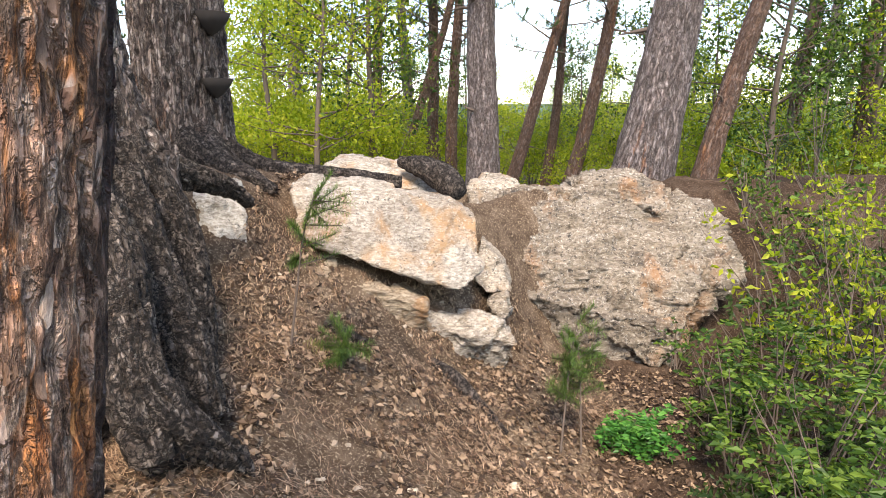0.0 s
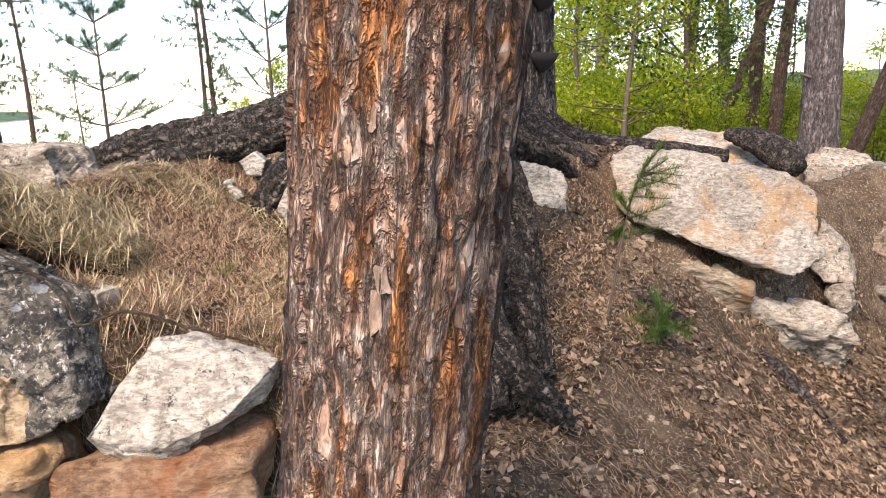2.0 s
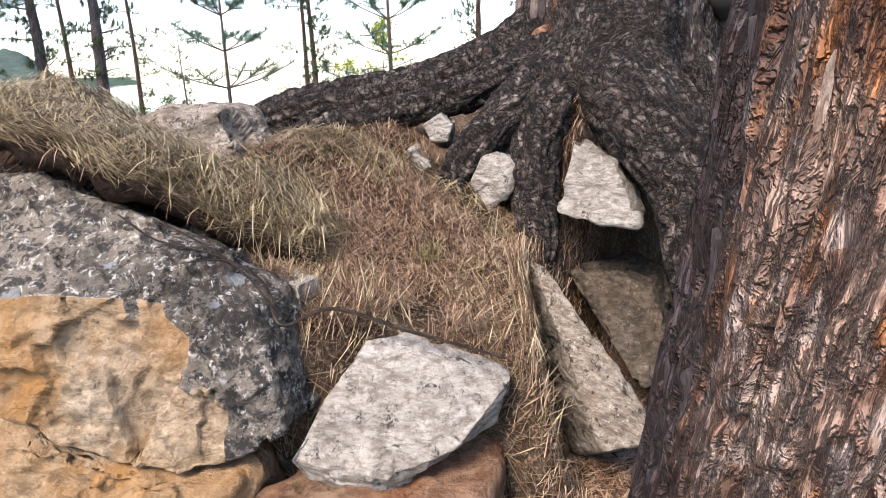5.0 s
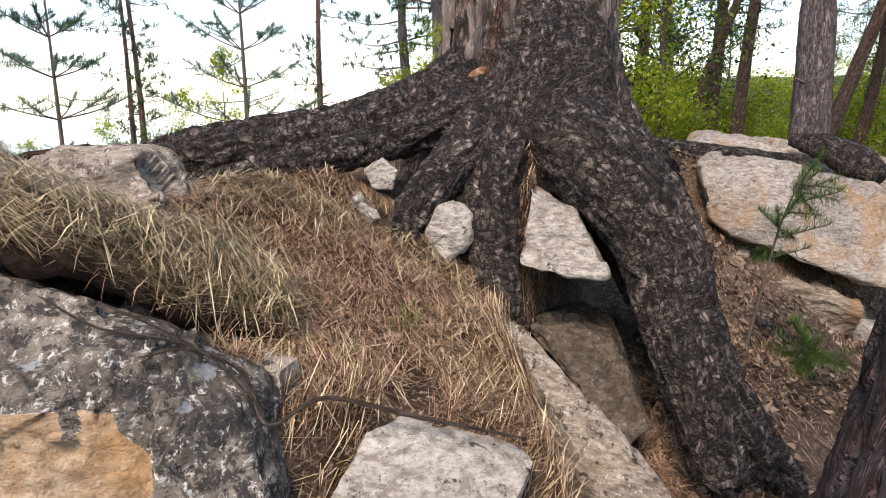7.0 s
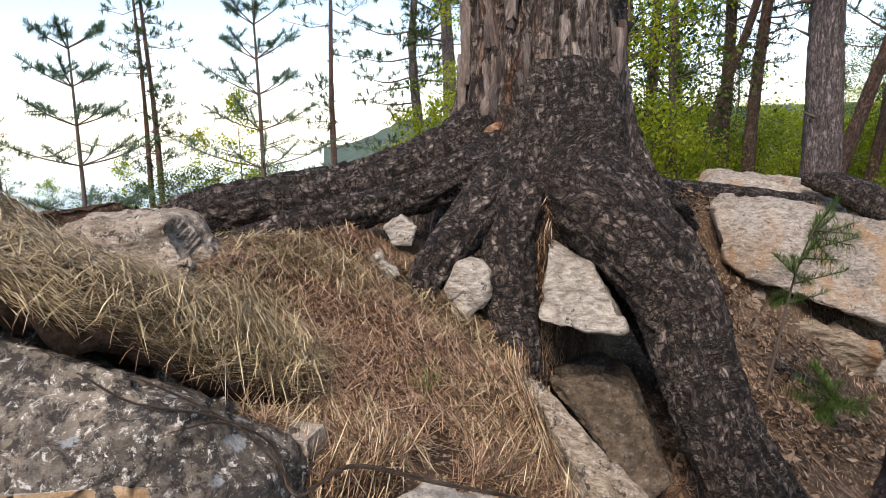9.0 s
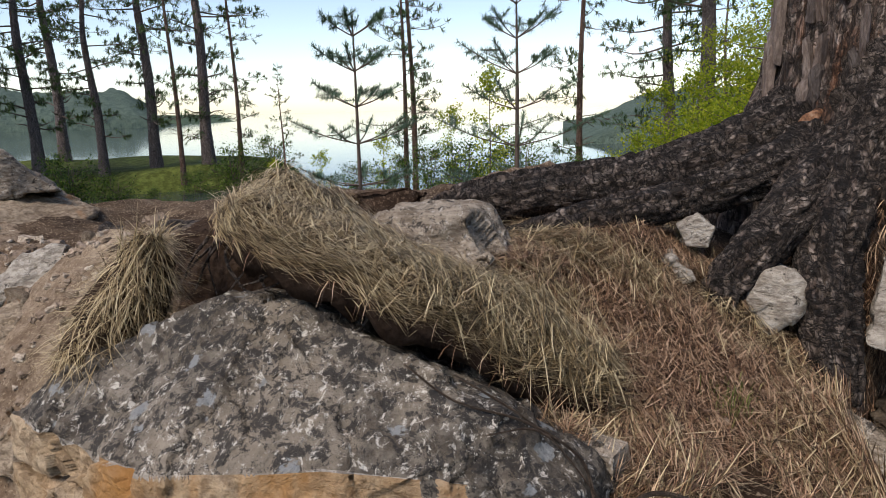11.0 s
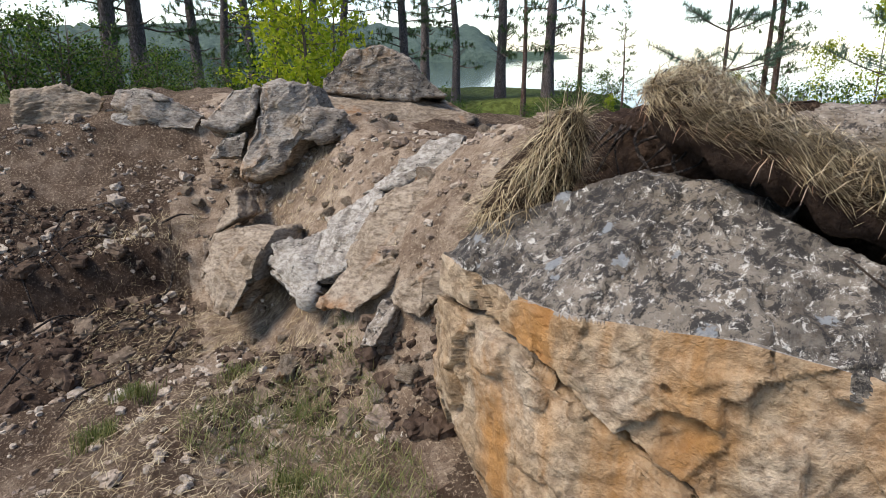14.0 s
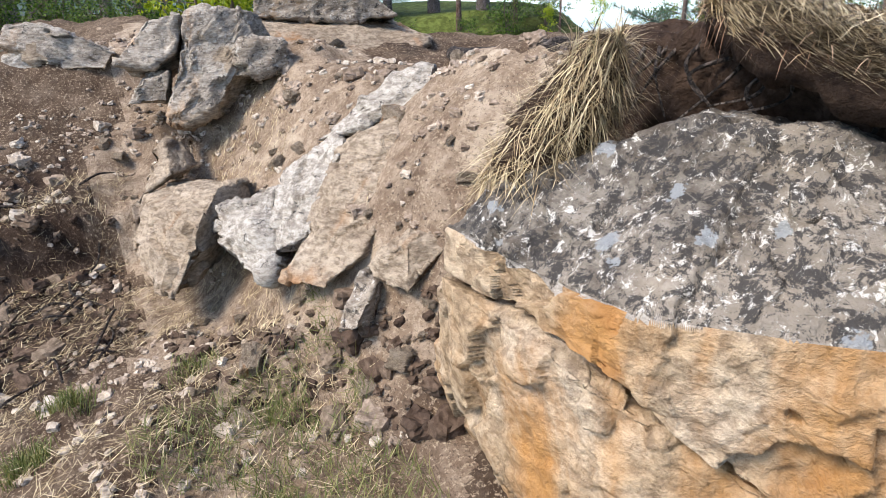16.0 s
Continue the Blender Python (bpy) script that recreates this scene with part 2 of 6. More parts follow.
M_LICHEN = rock_material("lichened_gneiss", (0.32, 0.285, 0.24), (0.17, 0.15, 0.125), (0.06, 0.053, 0.046), 0.95, None, 0, 1.0, (1, 1, 1.6), 0.8)
M_OCHRE = rock_material("ochre_rock", (0.56, 0.47, 0.36), (0.45, 0.335, 0.215), (0.31, 0.22, 0.135), 0.0, (0.5, 0.26, 0.08), 0.58, 0.0, (1, 1, 1.4))
M_RIM = rock_material("pale_lichened_edge", (0.62, 0.59, 0.54), (0.42, 0.395, 0.36), (0.17, 0.16, 0.145), 0.8, None, 0, 0.6, (1, 1, 1.6), 0.3)
M_TAN = rock_material("tan_rock", (0.5, 0.42, 0.33), (0.38, 0.31, 0.23), (0.2, 0.15, 0.11), 0.0, (0.42, 0.22, 0.09), 0.25, 0.0)
M_PALE = rock_material("pale_rock", (0.58, 0.545, 0.485), (0.45, 0.415, 0.36), (0.23, 0.205, 0.175), 0.5, (0.46, 0.33, 0.2), 0.12, 0.25, (1, 1, 2.6))
M_GREY = rock_material("grey_rock", (0.52, 0.46, 0.39), (0.36, 0.31, 0.25), (0.16, 0.135, 0.11), 0.7, (0.4, 0.27, 0.15), 0.22, 0.45)
M_BOULDER = rock_material("boulder_rock", (0.52, 0.475, 0.41), (0.4, 0.355, 0.3), (0.2, 0.17, 0.14), 0.5, (0.48, 0.3, 0.15), 0.32, 0.18)
M_OUTCROP = rock_material("outcrop_rock", (0.36, 0.32, 0.27), (0.24, 0.205, 0.165), (0.1, 0.085, 0.07), 0.6, (0.34, 0.2, 0.11), 0.22, 0.5)
M_RUST = rock_material("rusty_rock", (0.4, 0.3, 0.22), (0.26, 0.16, 0.1), (0.1, 0.06, 0.04), 0.0, (0.3, 0.11, 0.045), 0.5, 0.0)
M_BROWN = rock_material("dark_brown_rock", (0.2, 0.165, 0.125), (0.12, 0.095, 0.07), (0.05, 0.04, 0.03), 0.2, None, 0, 0.3)
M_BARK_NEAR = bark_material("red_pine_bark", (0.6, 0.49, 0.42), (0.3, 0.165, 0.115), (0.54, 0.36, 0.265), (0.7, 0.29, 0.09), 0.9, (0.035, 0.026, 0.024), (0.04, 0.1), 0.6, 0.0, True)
M_BARK_OLD = bark_material("old_pine_bark", (0.5, 0.43, 0.38), (0.15, 0.112, 0.095), (0.29, 0.225, 0.19), (0.3, 0.14, 0.07), 0.15, (0.022, 0.018, 0.016), (0.05, 0.4), 0.75)
M_BARK_ROOT = bark_material("root_bark", (0.3, 0.25, 0.215), (0.062, 0.05, 0.043), (0.16, 0.127, 0.107), (0.15, 0.09, 0.06), 0.05, (0.012, 0.01, 0.009), (0.042, 0.032), 0.9, 0.3)
M_BARK_FAR = bark_material("grey_pine_bark", (0.36, 0.32, 0.32), (0.19, 0.16, 0.15), (0.27, 0.22, 0.21), (0.4, 0.19, 0.09), 0.2, (0.035, 0.028, 0.026), (0.07, 0.16))
M_BARK_RED = bark_material("orange_pine_bark", (0.27, 0.22, 0.2), (0.17, 0.11, 0.085), (0.25, 0.16, 0.12), (0.36, 0.18, 0.09), 0.5, (0.06, 0.035, 0.025), (0.06, 0.14))
M_TWIG = Nodes("twig_bark", 0.85).done((0.11, 0.085, 0.07))
M_NEEDLE_DRY = blade_material("dry_pine_needles", (0.045, 0.024, 0.016), (0.25, 0.14, 0.083), (0.56, 0.4, 0.27), 0.6)
M_STRAW = blade_material("dry_straw", (0.075, 0.052, 0.028), (0.32, 0.235, 0.125), (0.62, 0.52, 0.33), 0.6)
M_LEAF_DRY = blade_material("dead_leaves", (0.035, 0.021, 0.014), (0.105, 0.066, 0.042), (0.27, 0.19, 0.128), 0.7)
M_GRASS = blade_material("green_grass", (0.08, 0.1, 0.03), (0.16, 0.19, 0.06), (0.27, 0.25, 0.11), 0.6, 0.25)
M_NEEDLE = blade_material("green_pine_needles", (0.035, 0.07, 0.03), (0.065, 0.12, 0.045), (0.11, 0.17, 0.065), 0.5, 0.35)
M_NEEDLE_BLUE = blade_material("blue_green_needles", (0.06, 0.12, 0.1), (0.1, 0.18, 0.14), (0.16, 0.25, 0.19), 0.5, 0.4)
M_LEAF_SPRING = blade_material("spring_leaves", (0.17, 0.25, 0.015), (0.3, 0.38, 0.025), (0.44, 0.47, 0.05), 0.5, 0.6)
M_LEAF_GREEN = blade_material("green_leaves", (0.018, 0.05, 0.008), (0.05, 0.105, 0.014), (0.13, 0.2, 0.03), 0.5, 0.35)
M_LEAF_EMERALD = blade_material("emerald_leaves", (0.025, 0.1, 0.018), (0.05, 0.19, 0.035), (0.12, 0.31, 0.06), 0.45, 0.4)
M_LEAF_DARK = blade_material("shade_coloured_leaves", (0.018, 0.04, 0.01), (0.035, 0.07, 0.016), (0.07, 0.11, 0.028), 0.5, 0.35)


def soil_material(name, stops, crumb=(0.42, 0.335, 0.24)):
    n = Nodes(name, 0.97, 0.1)
    big = n.noise(1.3, 6, 0.65, None, 0.5)
    mid = n.noise(9, 6, 0.7)
    fine = n.noise(60, 5, 0.75)
    col = n.ramp(big, stops)
    col = n.mix(n.step(mid, 0.4, 0.65), n.mix(1.0, col, (0.55, 0.5, 0.47), "MULTIPLY"), col)
    col = n.mix(n.math("MULTIPLY", n.step(fine, 0.54, 0.6), 0.7), col, crumb)
    col = n.mix(n.math("MULTIPLY", n.step(n.noise(85, 5, 0.8), 0.55, 0.62), 0.75), col, (0.045, 0.032, 0.025))
    h = n.math("ADD", n.math("MULTIPLY", mid, 1.0), n.math("MULTIPLY", fine, 0.6))
    return n.done(col, h, 0.03, 0.9)


def meadow_material():
    n = Nodes("far_ground", 0.95, 0.1)
    col = n.ramp(n.noise(0.25, 6, 0.65), [(0.3, (0.05, 0.06, 0.02)), (0.55, (0.1, 0.13, 0.035)), (0.75, (0.2, 0.24, 0.06))])
    col = n.mix(n.step(n.noise(3, 6, 0.7), 0.4, 0.65), n.mix(1.0, col, (0.5, 0.5, 0.45), "MULTIPLY"), col)
    return n.done(col, n.noise(6, 5, 0.7), 0.15, 0.8)


M_SOIL = soil_material("forest_floor", [(0.3, (0.055, 0.038, 0.027)), (0.5, (0.13, 0.093, 0.065)), (0.72, (0.25, 0.19, 0.138))])
M_DUST = soil_material("dusty_tan_soil", [(0.3, (0.17, 0.125, 0.09)), (0.48, (0.34, 0.265, 0.195)), (0.66, (0.5, 0.41, 0.31))])
M_HUMUS = soil_material("dark_humus", [(0.3, (0.03, 0.02, 0.015)), (0.5, (0.065, 0.045, 0.033)), (0.72, (0.13, 0.09, 0.065))], (0.17, 0.12, 0.085))
nn = Nodes("far_shore", 0.95, 0.1)
M_FAR = nn.done(nn.ramp(nn.noise(0.2, 6, 0.75), [(0.35, (0.05, 0.08, 0.06)), (0.65, (0.1, 0.15, 0.09))]), nn.noise(0.5, 5, 0.75), 1.0, 1.0)
M_MEADOW = meadow_material()
nn = Nodes("dark_soil_and_shade", 0.98, 0.05)
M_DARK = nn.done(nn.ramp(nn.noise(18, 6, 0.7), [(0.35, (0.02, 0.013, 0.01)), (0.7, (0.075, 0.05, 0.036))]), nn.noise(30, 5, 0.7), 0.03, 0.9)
nn = Nodes("lake_water", 0.06, 0.5)
M_WATER = nn.done((0.03, 0.045, 0.05), nn.noise(1.2, 4, 0.6, nn.scaled((1, 1, 1))), 0.03, 0.25)


# ---- lie of the land ----
KX = np.array([-16, -10, -8.4, -7.4, -6.6, -6.0, -5.75, -4.75, -4.45, -4.0, -3.85, -3.5, -3.0, -2.2, -1.0, 1.0, 5.0])
KYB = np.array([1.6, 1.9, 2.3, 2.5, 2.55, 2.9, 3.55, 3.55, 3.65, 3.7, 6.0, 6.3, 6.8, 7.2, 8.6, 9.0, 9.6])
KYT = np.array([3.2, 3.1, 3.5, 3.75, 3.85, 4.0, 3.95, 3.95, 4.7, 5.4, 7.3, 7.6, 8.0, 8.5, 9.9, 10.5, 12.0])
KZB = np.array([0.55, 0.4, 0.1, 0.15, 0.18, 0.22, 0.3, 0.28, 0.2, 0.22, 0.42, 0.45, 0.32, -0.15, -0.62, -0.75, -0.7])
KZT = np.array([1.3, 1.2, 1.1, 1.12, 1.25, 1.3, 1.3, 1.24, 1.2, 1.26, 1.18, 1.12, 1.0, 0.85, 0.92, 0.92, 0.9])
KSL = np.array([0.1, 0.1, 0.12, 0.15, 0.15, 0.15, 0.1, 0.1, 0.1, 0.12, 0.15, 0.15, 0.09, 0.02, 0.02, 0.02, 0.02])
WATER = -1.6
EYE_XY = np.array([-3.6, 2.4])


def land(x, y, rough=True):
    """Height of the ground at x, y."""
    x, y = np.atleast_1d(np.asarray(x, float)), np.atleast_1d(np.asarray(y, float))
    yb, yt, zb, zt = (np.interp(x, KX, k) for k in (KYB, KYT, KZB, KZT))
    u = (y - yb) / (yt - yb)
    z = zb + (zt - zb) * (0.55 * smooth01(u) + 0.45 * np.clip(u, 0, 1)) - np.interp(x, KX, KSL) * np.clip(yb - y, 0, 1.6) - 0.02 * np.clip(yb - y, 0, 8)
    edge = np.where(y > 4.7, -3.95, -3.6 - 0.64 * (y - 4.15))
    w = (smooth01((y - np.interp(x, [-4.6, -4.3, -4.2, -4.1, -3.4], [3.7, 3.72, 3.8, 3.95, 4.15])) / 0.12) * smooth01((edge - x) / 0.15 + 0.5) * smooth01((5.35 - y) / 0.35) * smooth01((x + 4.9) / 0.25))
    z = z * (1 - w) + w * (0.83 - 0.5 * (x + 3.97) + 0.12 * (y - 4.68))
    r = np.hypot(x - EYE_XY[0], y - EYE_XY[1])
    a = np.degrees(np.arctan2(-(x - EYE_XY[0]), y - EYE_XY[1]))
    lake = smooth01((a - 14) / 10) * smooth01((150 - a) / 25)
    drop = np.interp(r, [0, 5.5, 9, 14, 20, 26, 40, 900], [0, 0, 0.55, 1.4, 2.5, 3.4, 5, 6])
    z = z - lake * drop
    spit = smooth01((a - 47) / 10) * smooth01((r - 31) / 3) * smooth01((52 - r) / 6) * smooth01((122 - a) / 10)
    z = z * (1 - spit) + spit * (-0.75)
    side = smooth01((a - 80) / 12) * smooth01((150 - a) / 20) * smooth01((60 - r) / 20)
    z = z * (1 - side * smooth01((r - 6.5) / 3)) + side * smooth01((r - 6.5) / 3) * (0.95 - 0.02 * r)
    shelf = np.interp(x, [-12, -10.2, -9.65, -9.4, -8.3, -7.7], [1.2, 1.13, 1.08, 0.84, 0.35, -3]) + 0.05 * (y - 1.5)
    z = np.maximum(z, z + (shelf - z) * smooth01((y + 0.6) / 0.9) * smooth01((3.4 - y) / 0.6) * smooth01((x + 14) / 2))
    wood = (1 - lake) * smooth01((r - 16) / 30)
    z = z + wood * (-0.8 + 0.03 * np.clip(r - 30, 0, 400))
    far = lake * (1 - smooth01((a - 18) / 10) * smooth01((61 - a) / 3)) * smooth01((r - np.interp(a, [14, 27, 31, 44, 70, 150], [46, 52, 330, 330, 225, 225])) / 30)
    z = z + far * 5.4
    z = z - 1.15 * (1 - lake) * smooth01((y - np.interp(x, [-6, -3, -1, 1, 5], [9.3, 9.4, 10.4, 11.2, 12.5])) / 3.5) * smooth01((x + 9) / 3) * smooth01((60 - r) / 30)
    if rough:
        p = np.stack([x, y, z * 0.5], 1)
        near = smooth01((30 - r) / 20)
        z = z + near * (0.075 * fbm(p * 1.5, 3, 3) + 0.03 * fbm(p * 6, 3, 9) + 0.012 * fbm(p * 22, 2, 21)) + (1 - near) * 0.5 * fbm(p * 0.07, 3, 5)
    return z


def spread(lo, hi, stepsize, reach, grow):
    mid = list(np.arange(lo, hi, stepsize))
    s, v, up = stepsize, hi, []
    while v < reach:
        up.append(v)
        s *= grow
        v += s
    s, v, down = stepsize, lo, []
    while v > -reach:
        s *= grow
        v -= s
        down.append(v)
    return np.array(down[::-1] + mid + up)


def build_ground():
    gx = spread(-9.5, 0.8, 0.04, 1500, 1.12)
    gy = spread(1.6, 8.6, 0.04, 1500, 1.12)
    X, Y = np.meshgrid(gx, gy)
    x, y = X.ravel(), Y.ravel()
    z = land(x, y)
    w, h = len(gx), len(gy)
    i = np.arange(w * h).reshape(h, w)
    faces = np.stack([i[:-1, :-1], i[:-1, 1:], i[1:, 1:], i[1:, :-1]], -1).reshape(-1, 4)
    c = np.stack([x, y, z], 1)[faces].mean(1)
    far = np.hypot(c[:, 0] - EYE_XY[0], c[:, 1] - EYE_XY[1]) + 2.5 * fbm(c * 0.5, 2, 4) > 13
    slot = far.astype(np.int32) + (np.hypot(c[:, 0] - EYE_XY[0], c[:, 1] - EYE_XY[1]) > 48)
    wob = 0.35 * fbm(c * 1.7, 3, 24)
    dust = (c[:, 0] + wob < -5.7) & (c[:, 0] + 2 * wob > -11) & (c[:, 1] + wob < 3.9) & (c[:, 1] + wob > 2.3) & (slot == 0)
    slot[dust] = 3
    # Hollow and gully floor: humus, darkened to hold the shade lying there.
    shaded_humus = ((c[:, 0] + wob < -7.3) & (c[:, 0] + wob > -9.0) & (c[:, 1] + wob < 2.05)) | ((c[:, 0] + wob > -0.8) & (c[:, 1] + 2 * wob > 3.6) & (c[:, 1] + 2 * wob < 12) & (c[:, 0] + 2 * wob < 5))
    slot[shaded_humus & ((slot == 0) | (slot == 3))] = 4
    g = mesh_object("ground", np.stack([x, y, z], 1), faces, [M_SOIL, M_MEADOW, M_FAR, M_DUST, M_HUMUS], slot=slot)
    tagged(g, "brown sloping forest floor of soil and litter", "ground", kind="structure")


build_ground()
water = mesh_object("water", [(-1400, -500, WATER), (200, -500, WATER), (200, 1400, WATER), (-1400, 1400, WATER)], [(0, 1, 2, 3)], M_WATER)
tagged(water, "calm pale lake water under a bright sky", "lake", kind="structure")


# ---- rocks ----
def rock_mesh(corners, res=0.035, round_steps=6, amp=0.02, seed=0, layers=0.0, chip=0.03):
    """A weathered block: the hull of its corners, its edges worn, its faces broken and layered."""
    bm = bmesh.new()
    for c in corners:
        bm.verts.new(c)
    res_hull = bmesh.ops.convex_hull(bm, input=bm.verts)
    junk = list({e for e in res_hull["geom_interior"] + res_hull["geom_unused"] if isinstance(e, bmesh.types.BMVert)})
    if junk:
        bmesh.ops.delete(bm, geom=junk, context="VERTS")
    bmesh.ops.triangulate(bm, faces=bm.faces)
    tris = [np.array([v.co[:] for v in f.verts]) for f in bm.faces]
    bm.free()
    longest = max(np.linalg.norm(t[i] - t[i - 1]) for t in tris for i in range(3))
    n = int(min(70, max(4, math.ceil(longest / res))))
    grid = [(i, j) for i in range(n + 1) for j in range(n + 1 - i)]
    at = {g: k for k, g in enumerate(grid)}
    bary = np.array([(n - i - j, i, j) for i, j in grid]) / n
    tri = []
    for i in range(n):
        for j in range(n - i):
            tri.append((at[i, j], at[i + 1, j], at[i, j + 1]))
            if i + j < n - 1:
                tri.append((at[i + 1, j], at[i + 1, j + 1], at[i, j + 1]))
    tri = np.array(tri)
    V = np.concatenate([bary @ t for t in tris])
    F = np.concatenate([tri + k * len(grid) for k in range(len(tris))])
    _, first, inv = np.unique(np.round(V, 5), axis=0, return_index=True, return_inverse=True)
    V, F = V[first], inv.ravel()[F]
    F = F[(F[:, 0] != F[:, 1]) & (F[:, 1] != F[:, 2]) & (F[:, 0] != F[:, 2])]
    e = np.concatenate([F[:, [0, 1]], F[:, [1, 2]], F[:, [2, 0]]])
    for _ in range(round_steps):
        s, k = np.zeros_like(V), np.zeros(len(V))
        np.add.at(s, e[:, 0], V[e[:, 1]])
        np.add.at(s, e[:, 1], V[e[:, 0]])
        np.add.at(k, e[:, 0], 1)
        np.add.at(k, e[:, 1], 1)
        V = 0.35 * V + 0.65 * s / k[:, None]
    fn = np.cross(V[F[:, 1]] - V[F[:, 0]], V[F[:, 2]] - V[F[:, 0]])
    N = np.zeros_like(V)
    for k in range(3):
        np.add.at(N, F[:, k], fn)
    N /= np.linalg.norm(N, axis=1)[:, None] + 1e-9
    o = seed * 7.31
    V0N = N.copy()
    disp = amp * fbm(V * 3 + o, 4, seed)
    for k, size in enumerate((0.42, 0.17)):
        w = V / size + 0.3 * fbm(V * 5 + o, 3, seed + k)[:, None] + o
        d1, d2, tag, off = cells(w, seed + 11 * k)
        tilt = np.stack([np.cos(tag * 61), np.sin(tag * 61), np.cos(tag * 37)], 1)
        disp += chip * (0.8, 0.4)[k] * ((off * tilt).sum(1) + 0.7 * (tag - 0.5))
    if layers:
        q = V @ np.array([0.25, 0.1, 1.0]) / 0.055 + 0.8 * fbm(V * 3 + o, 2, seed + 3)
        disp += layers * (2 * (q - np.floor(q)) - 1) * smooth01(0.5 + fbm(V * 5 + o, 2, seed + 5))
    disp += amp * 0.35 * fbm(V * 22 + o, 3, seed + 9)
    return V + N * disp[:, None], F, V0N


def rock(name, corners, mat, label, category="rock", group="", face_mat=None, face_limit=0.5, rim_mat=None, above=None, below=None, face_where=None, **kw):
    corners = np.array(corners, float)
    base = np.array([*corners[:, :2].mean(0), corners[:, 2].min()])
    V, F, N0 = rock_mesh(corners - base, **kw)
    if above is not None:
        V[:, 2] = np.maximum(V[:, 2], above(V + base) - base[2])
    if below is not None:
        V[:, 2] = np.minimum(V[:, 2], below(V + base) - base[2])
    slot = None
    mats = [mat]
    if face_mat is not None:
        mats = [mat, face_mat]
        c = V[F].mean(1)
        steep = N0[F].mean(1)[:, 2] + 0.16 * fbm(c * 4, 4, 2)
        slot = (steep < face_limit).astype(np.int32)
        if rim_mat is not None:
            mats.append(rim_mat)
            slot[(slot == 0) & (steep < face_limit + 0.12 + 0.12 * fbm(c * 9, 3, 4))] = 2
        if face_where is not None:
            slot[~face_where(c + base)] = 0
    ob = mesh_object(name, V, F, mats, slot=slot)
    ob.location = base
    return tagged(ob, label, category, group)


def block(center, size, seed, rz=0.0, tilt=0.0, squash=0.25):
    """Corners of an uneven block of a given size."""
    g = np.random.default_rng(seed)
    c = np.array([(sx, sy, sz) for sx in (-1, 1) for sy in (-1, 1) for sz in (-1, 1)], float)
    c *= 1 - squash * g.random(c.shape)
    c = np.concatenate([c, g.uniform(-0.9, 0.9, (4, 3)) * np.array([1, 1, 0.9])])
    c *= np.array(size) / 2
    m = Euler((radians(tilt), radians(tilt * 0.6), radians(rz))).to_matrix()
    return c @ np.array(m).T + np.array(center)


def wedge(front, back):
    """Corners of a block: its front outline, and the same, a little smaller, set back."""
    f = np.array(front, float)
    c = f.mean(0)
    return np.concatenate([f, c + (f - c) * 0.85 + np.array(back)])


def split_at(p):
    """Height of the crack through the large rock."""
    return np.interp(p[:, 0], [-5.72, -5.17, -5.0, -4.79, -4.61, -4.43, -4.3, -4.2], [0.86, 0.845, 0.78, 0.67, 0.56, 0.5, 0.53, 0.58]) + 0.02 * fbm(p * 3.5, 3, 6)


# the large split rock: an upper slab with a lichened top, and a block beneath it
SPLIT_ROCK = rock("boulder", [(-5.72, 3.02, 0.97), (-5.4, 3.03, 0.975), (-5.07, 3.09, 0.985), (-4.87, 3.205, 1.007), (-4.74, 3.305, 1.018), (-4.515, 3.46, 1.0), (-4.32, 3.66, 0.94),
                 (-5.72, 3.0, 0.86), (-5.17, 3.04, 0.845), (-5.0, 3.14, 0.78), (-4.79, 3.21, 0.66), (-4.61, 3.32, 0.55), (-4.43, 3.43, 0.49), (-4.3, 3.54, 0.54),
                 (-4.22, 3.64, 0.6), (-5.7, 3.12, 1.08), (-5.42, 3.31, 1.23), (-5.276, 3.41, 1.31), (-5.0, 3.5, 1.3), (-4.62, 3.6, 1.17), (-4.34, 3.87, 0.95),
                 (-4.45, 3.95, 0.95), (-5.75, 3.5, 1.0), (-5.6, 3.9, 1.2), (-4.7, 4.0, 1.0), (-5.7, 3.6, 0.8), (-4.3, 3.9, 0.6)],
     M_LICHEN, "large rock slab with grey lichened top and ochre broken face", seed=1, face_mat=M_OCHRE, face_limit=0.33, rim_mat=M_RIM,
     res=0.022, amp=0.02, round_steps=2, chip=0.035, above=lambda p: split_at(p) + 0.012,
     face_where=lambda c: c[:, 0] + 0.5 * (c[:, 2] - 0.8) + 0.09 * fbm(c * 6, 3, 7) < -4.45)
rock("boulder", [(-5.74, 2.97, 0.845), (-5.17, 3.0, 0.825), (-5.0, 3.1, 0.76), (-4.79, 3.17, 0.64), (-4.61, 3.28, 0.53), (-4.45, 3.38, 0.47), (-4.3, 3.5, 0.48),
                 (-5.96, 3.05, 0.365), (-5.5, 2.97, 0.45), (-4.87, 3.05, 0.23), (-4.67, 3.16, 0.14), (-5.75, 3.15, 0.15), (-5.2, 3.1, 0.1), (-4.35, 3.48, 0.05),
                 (-5.8, 3.7, 0.2), (-4.4, 3.9, 0.1), (-5.7, 3.7, 0.75), (-4.4, 3.8, 0.42)],
     M_OCHRE, "ochre rock block below the split slab", seed=2, res=0.025, amp=0.02, round_steps=2, chip=0.04, below=lambda p: split_at(p) - 0.014)
rock("stone", block((-4.36, 3.88, 0.92), (0.13, 0.12, 0.13), 61), M_GREY, "small grey stone at the end of the slab", seed=62, res=0.014, round_steps=1, chip=0.02, amp=0.01)
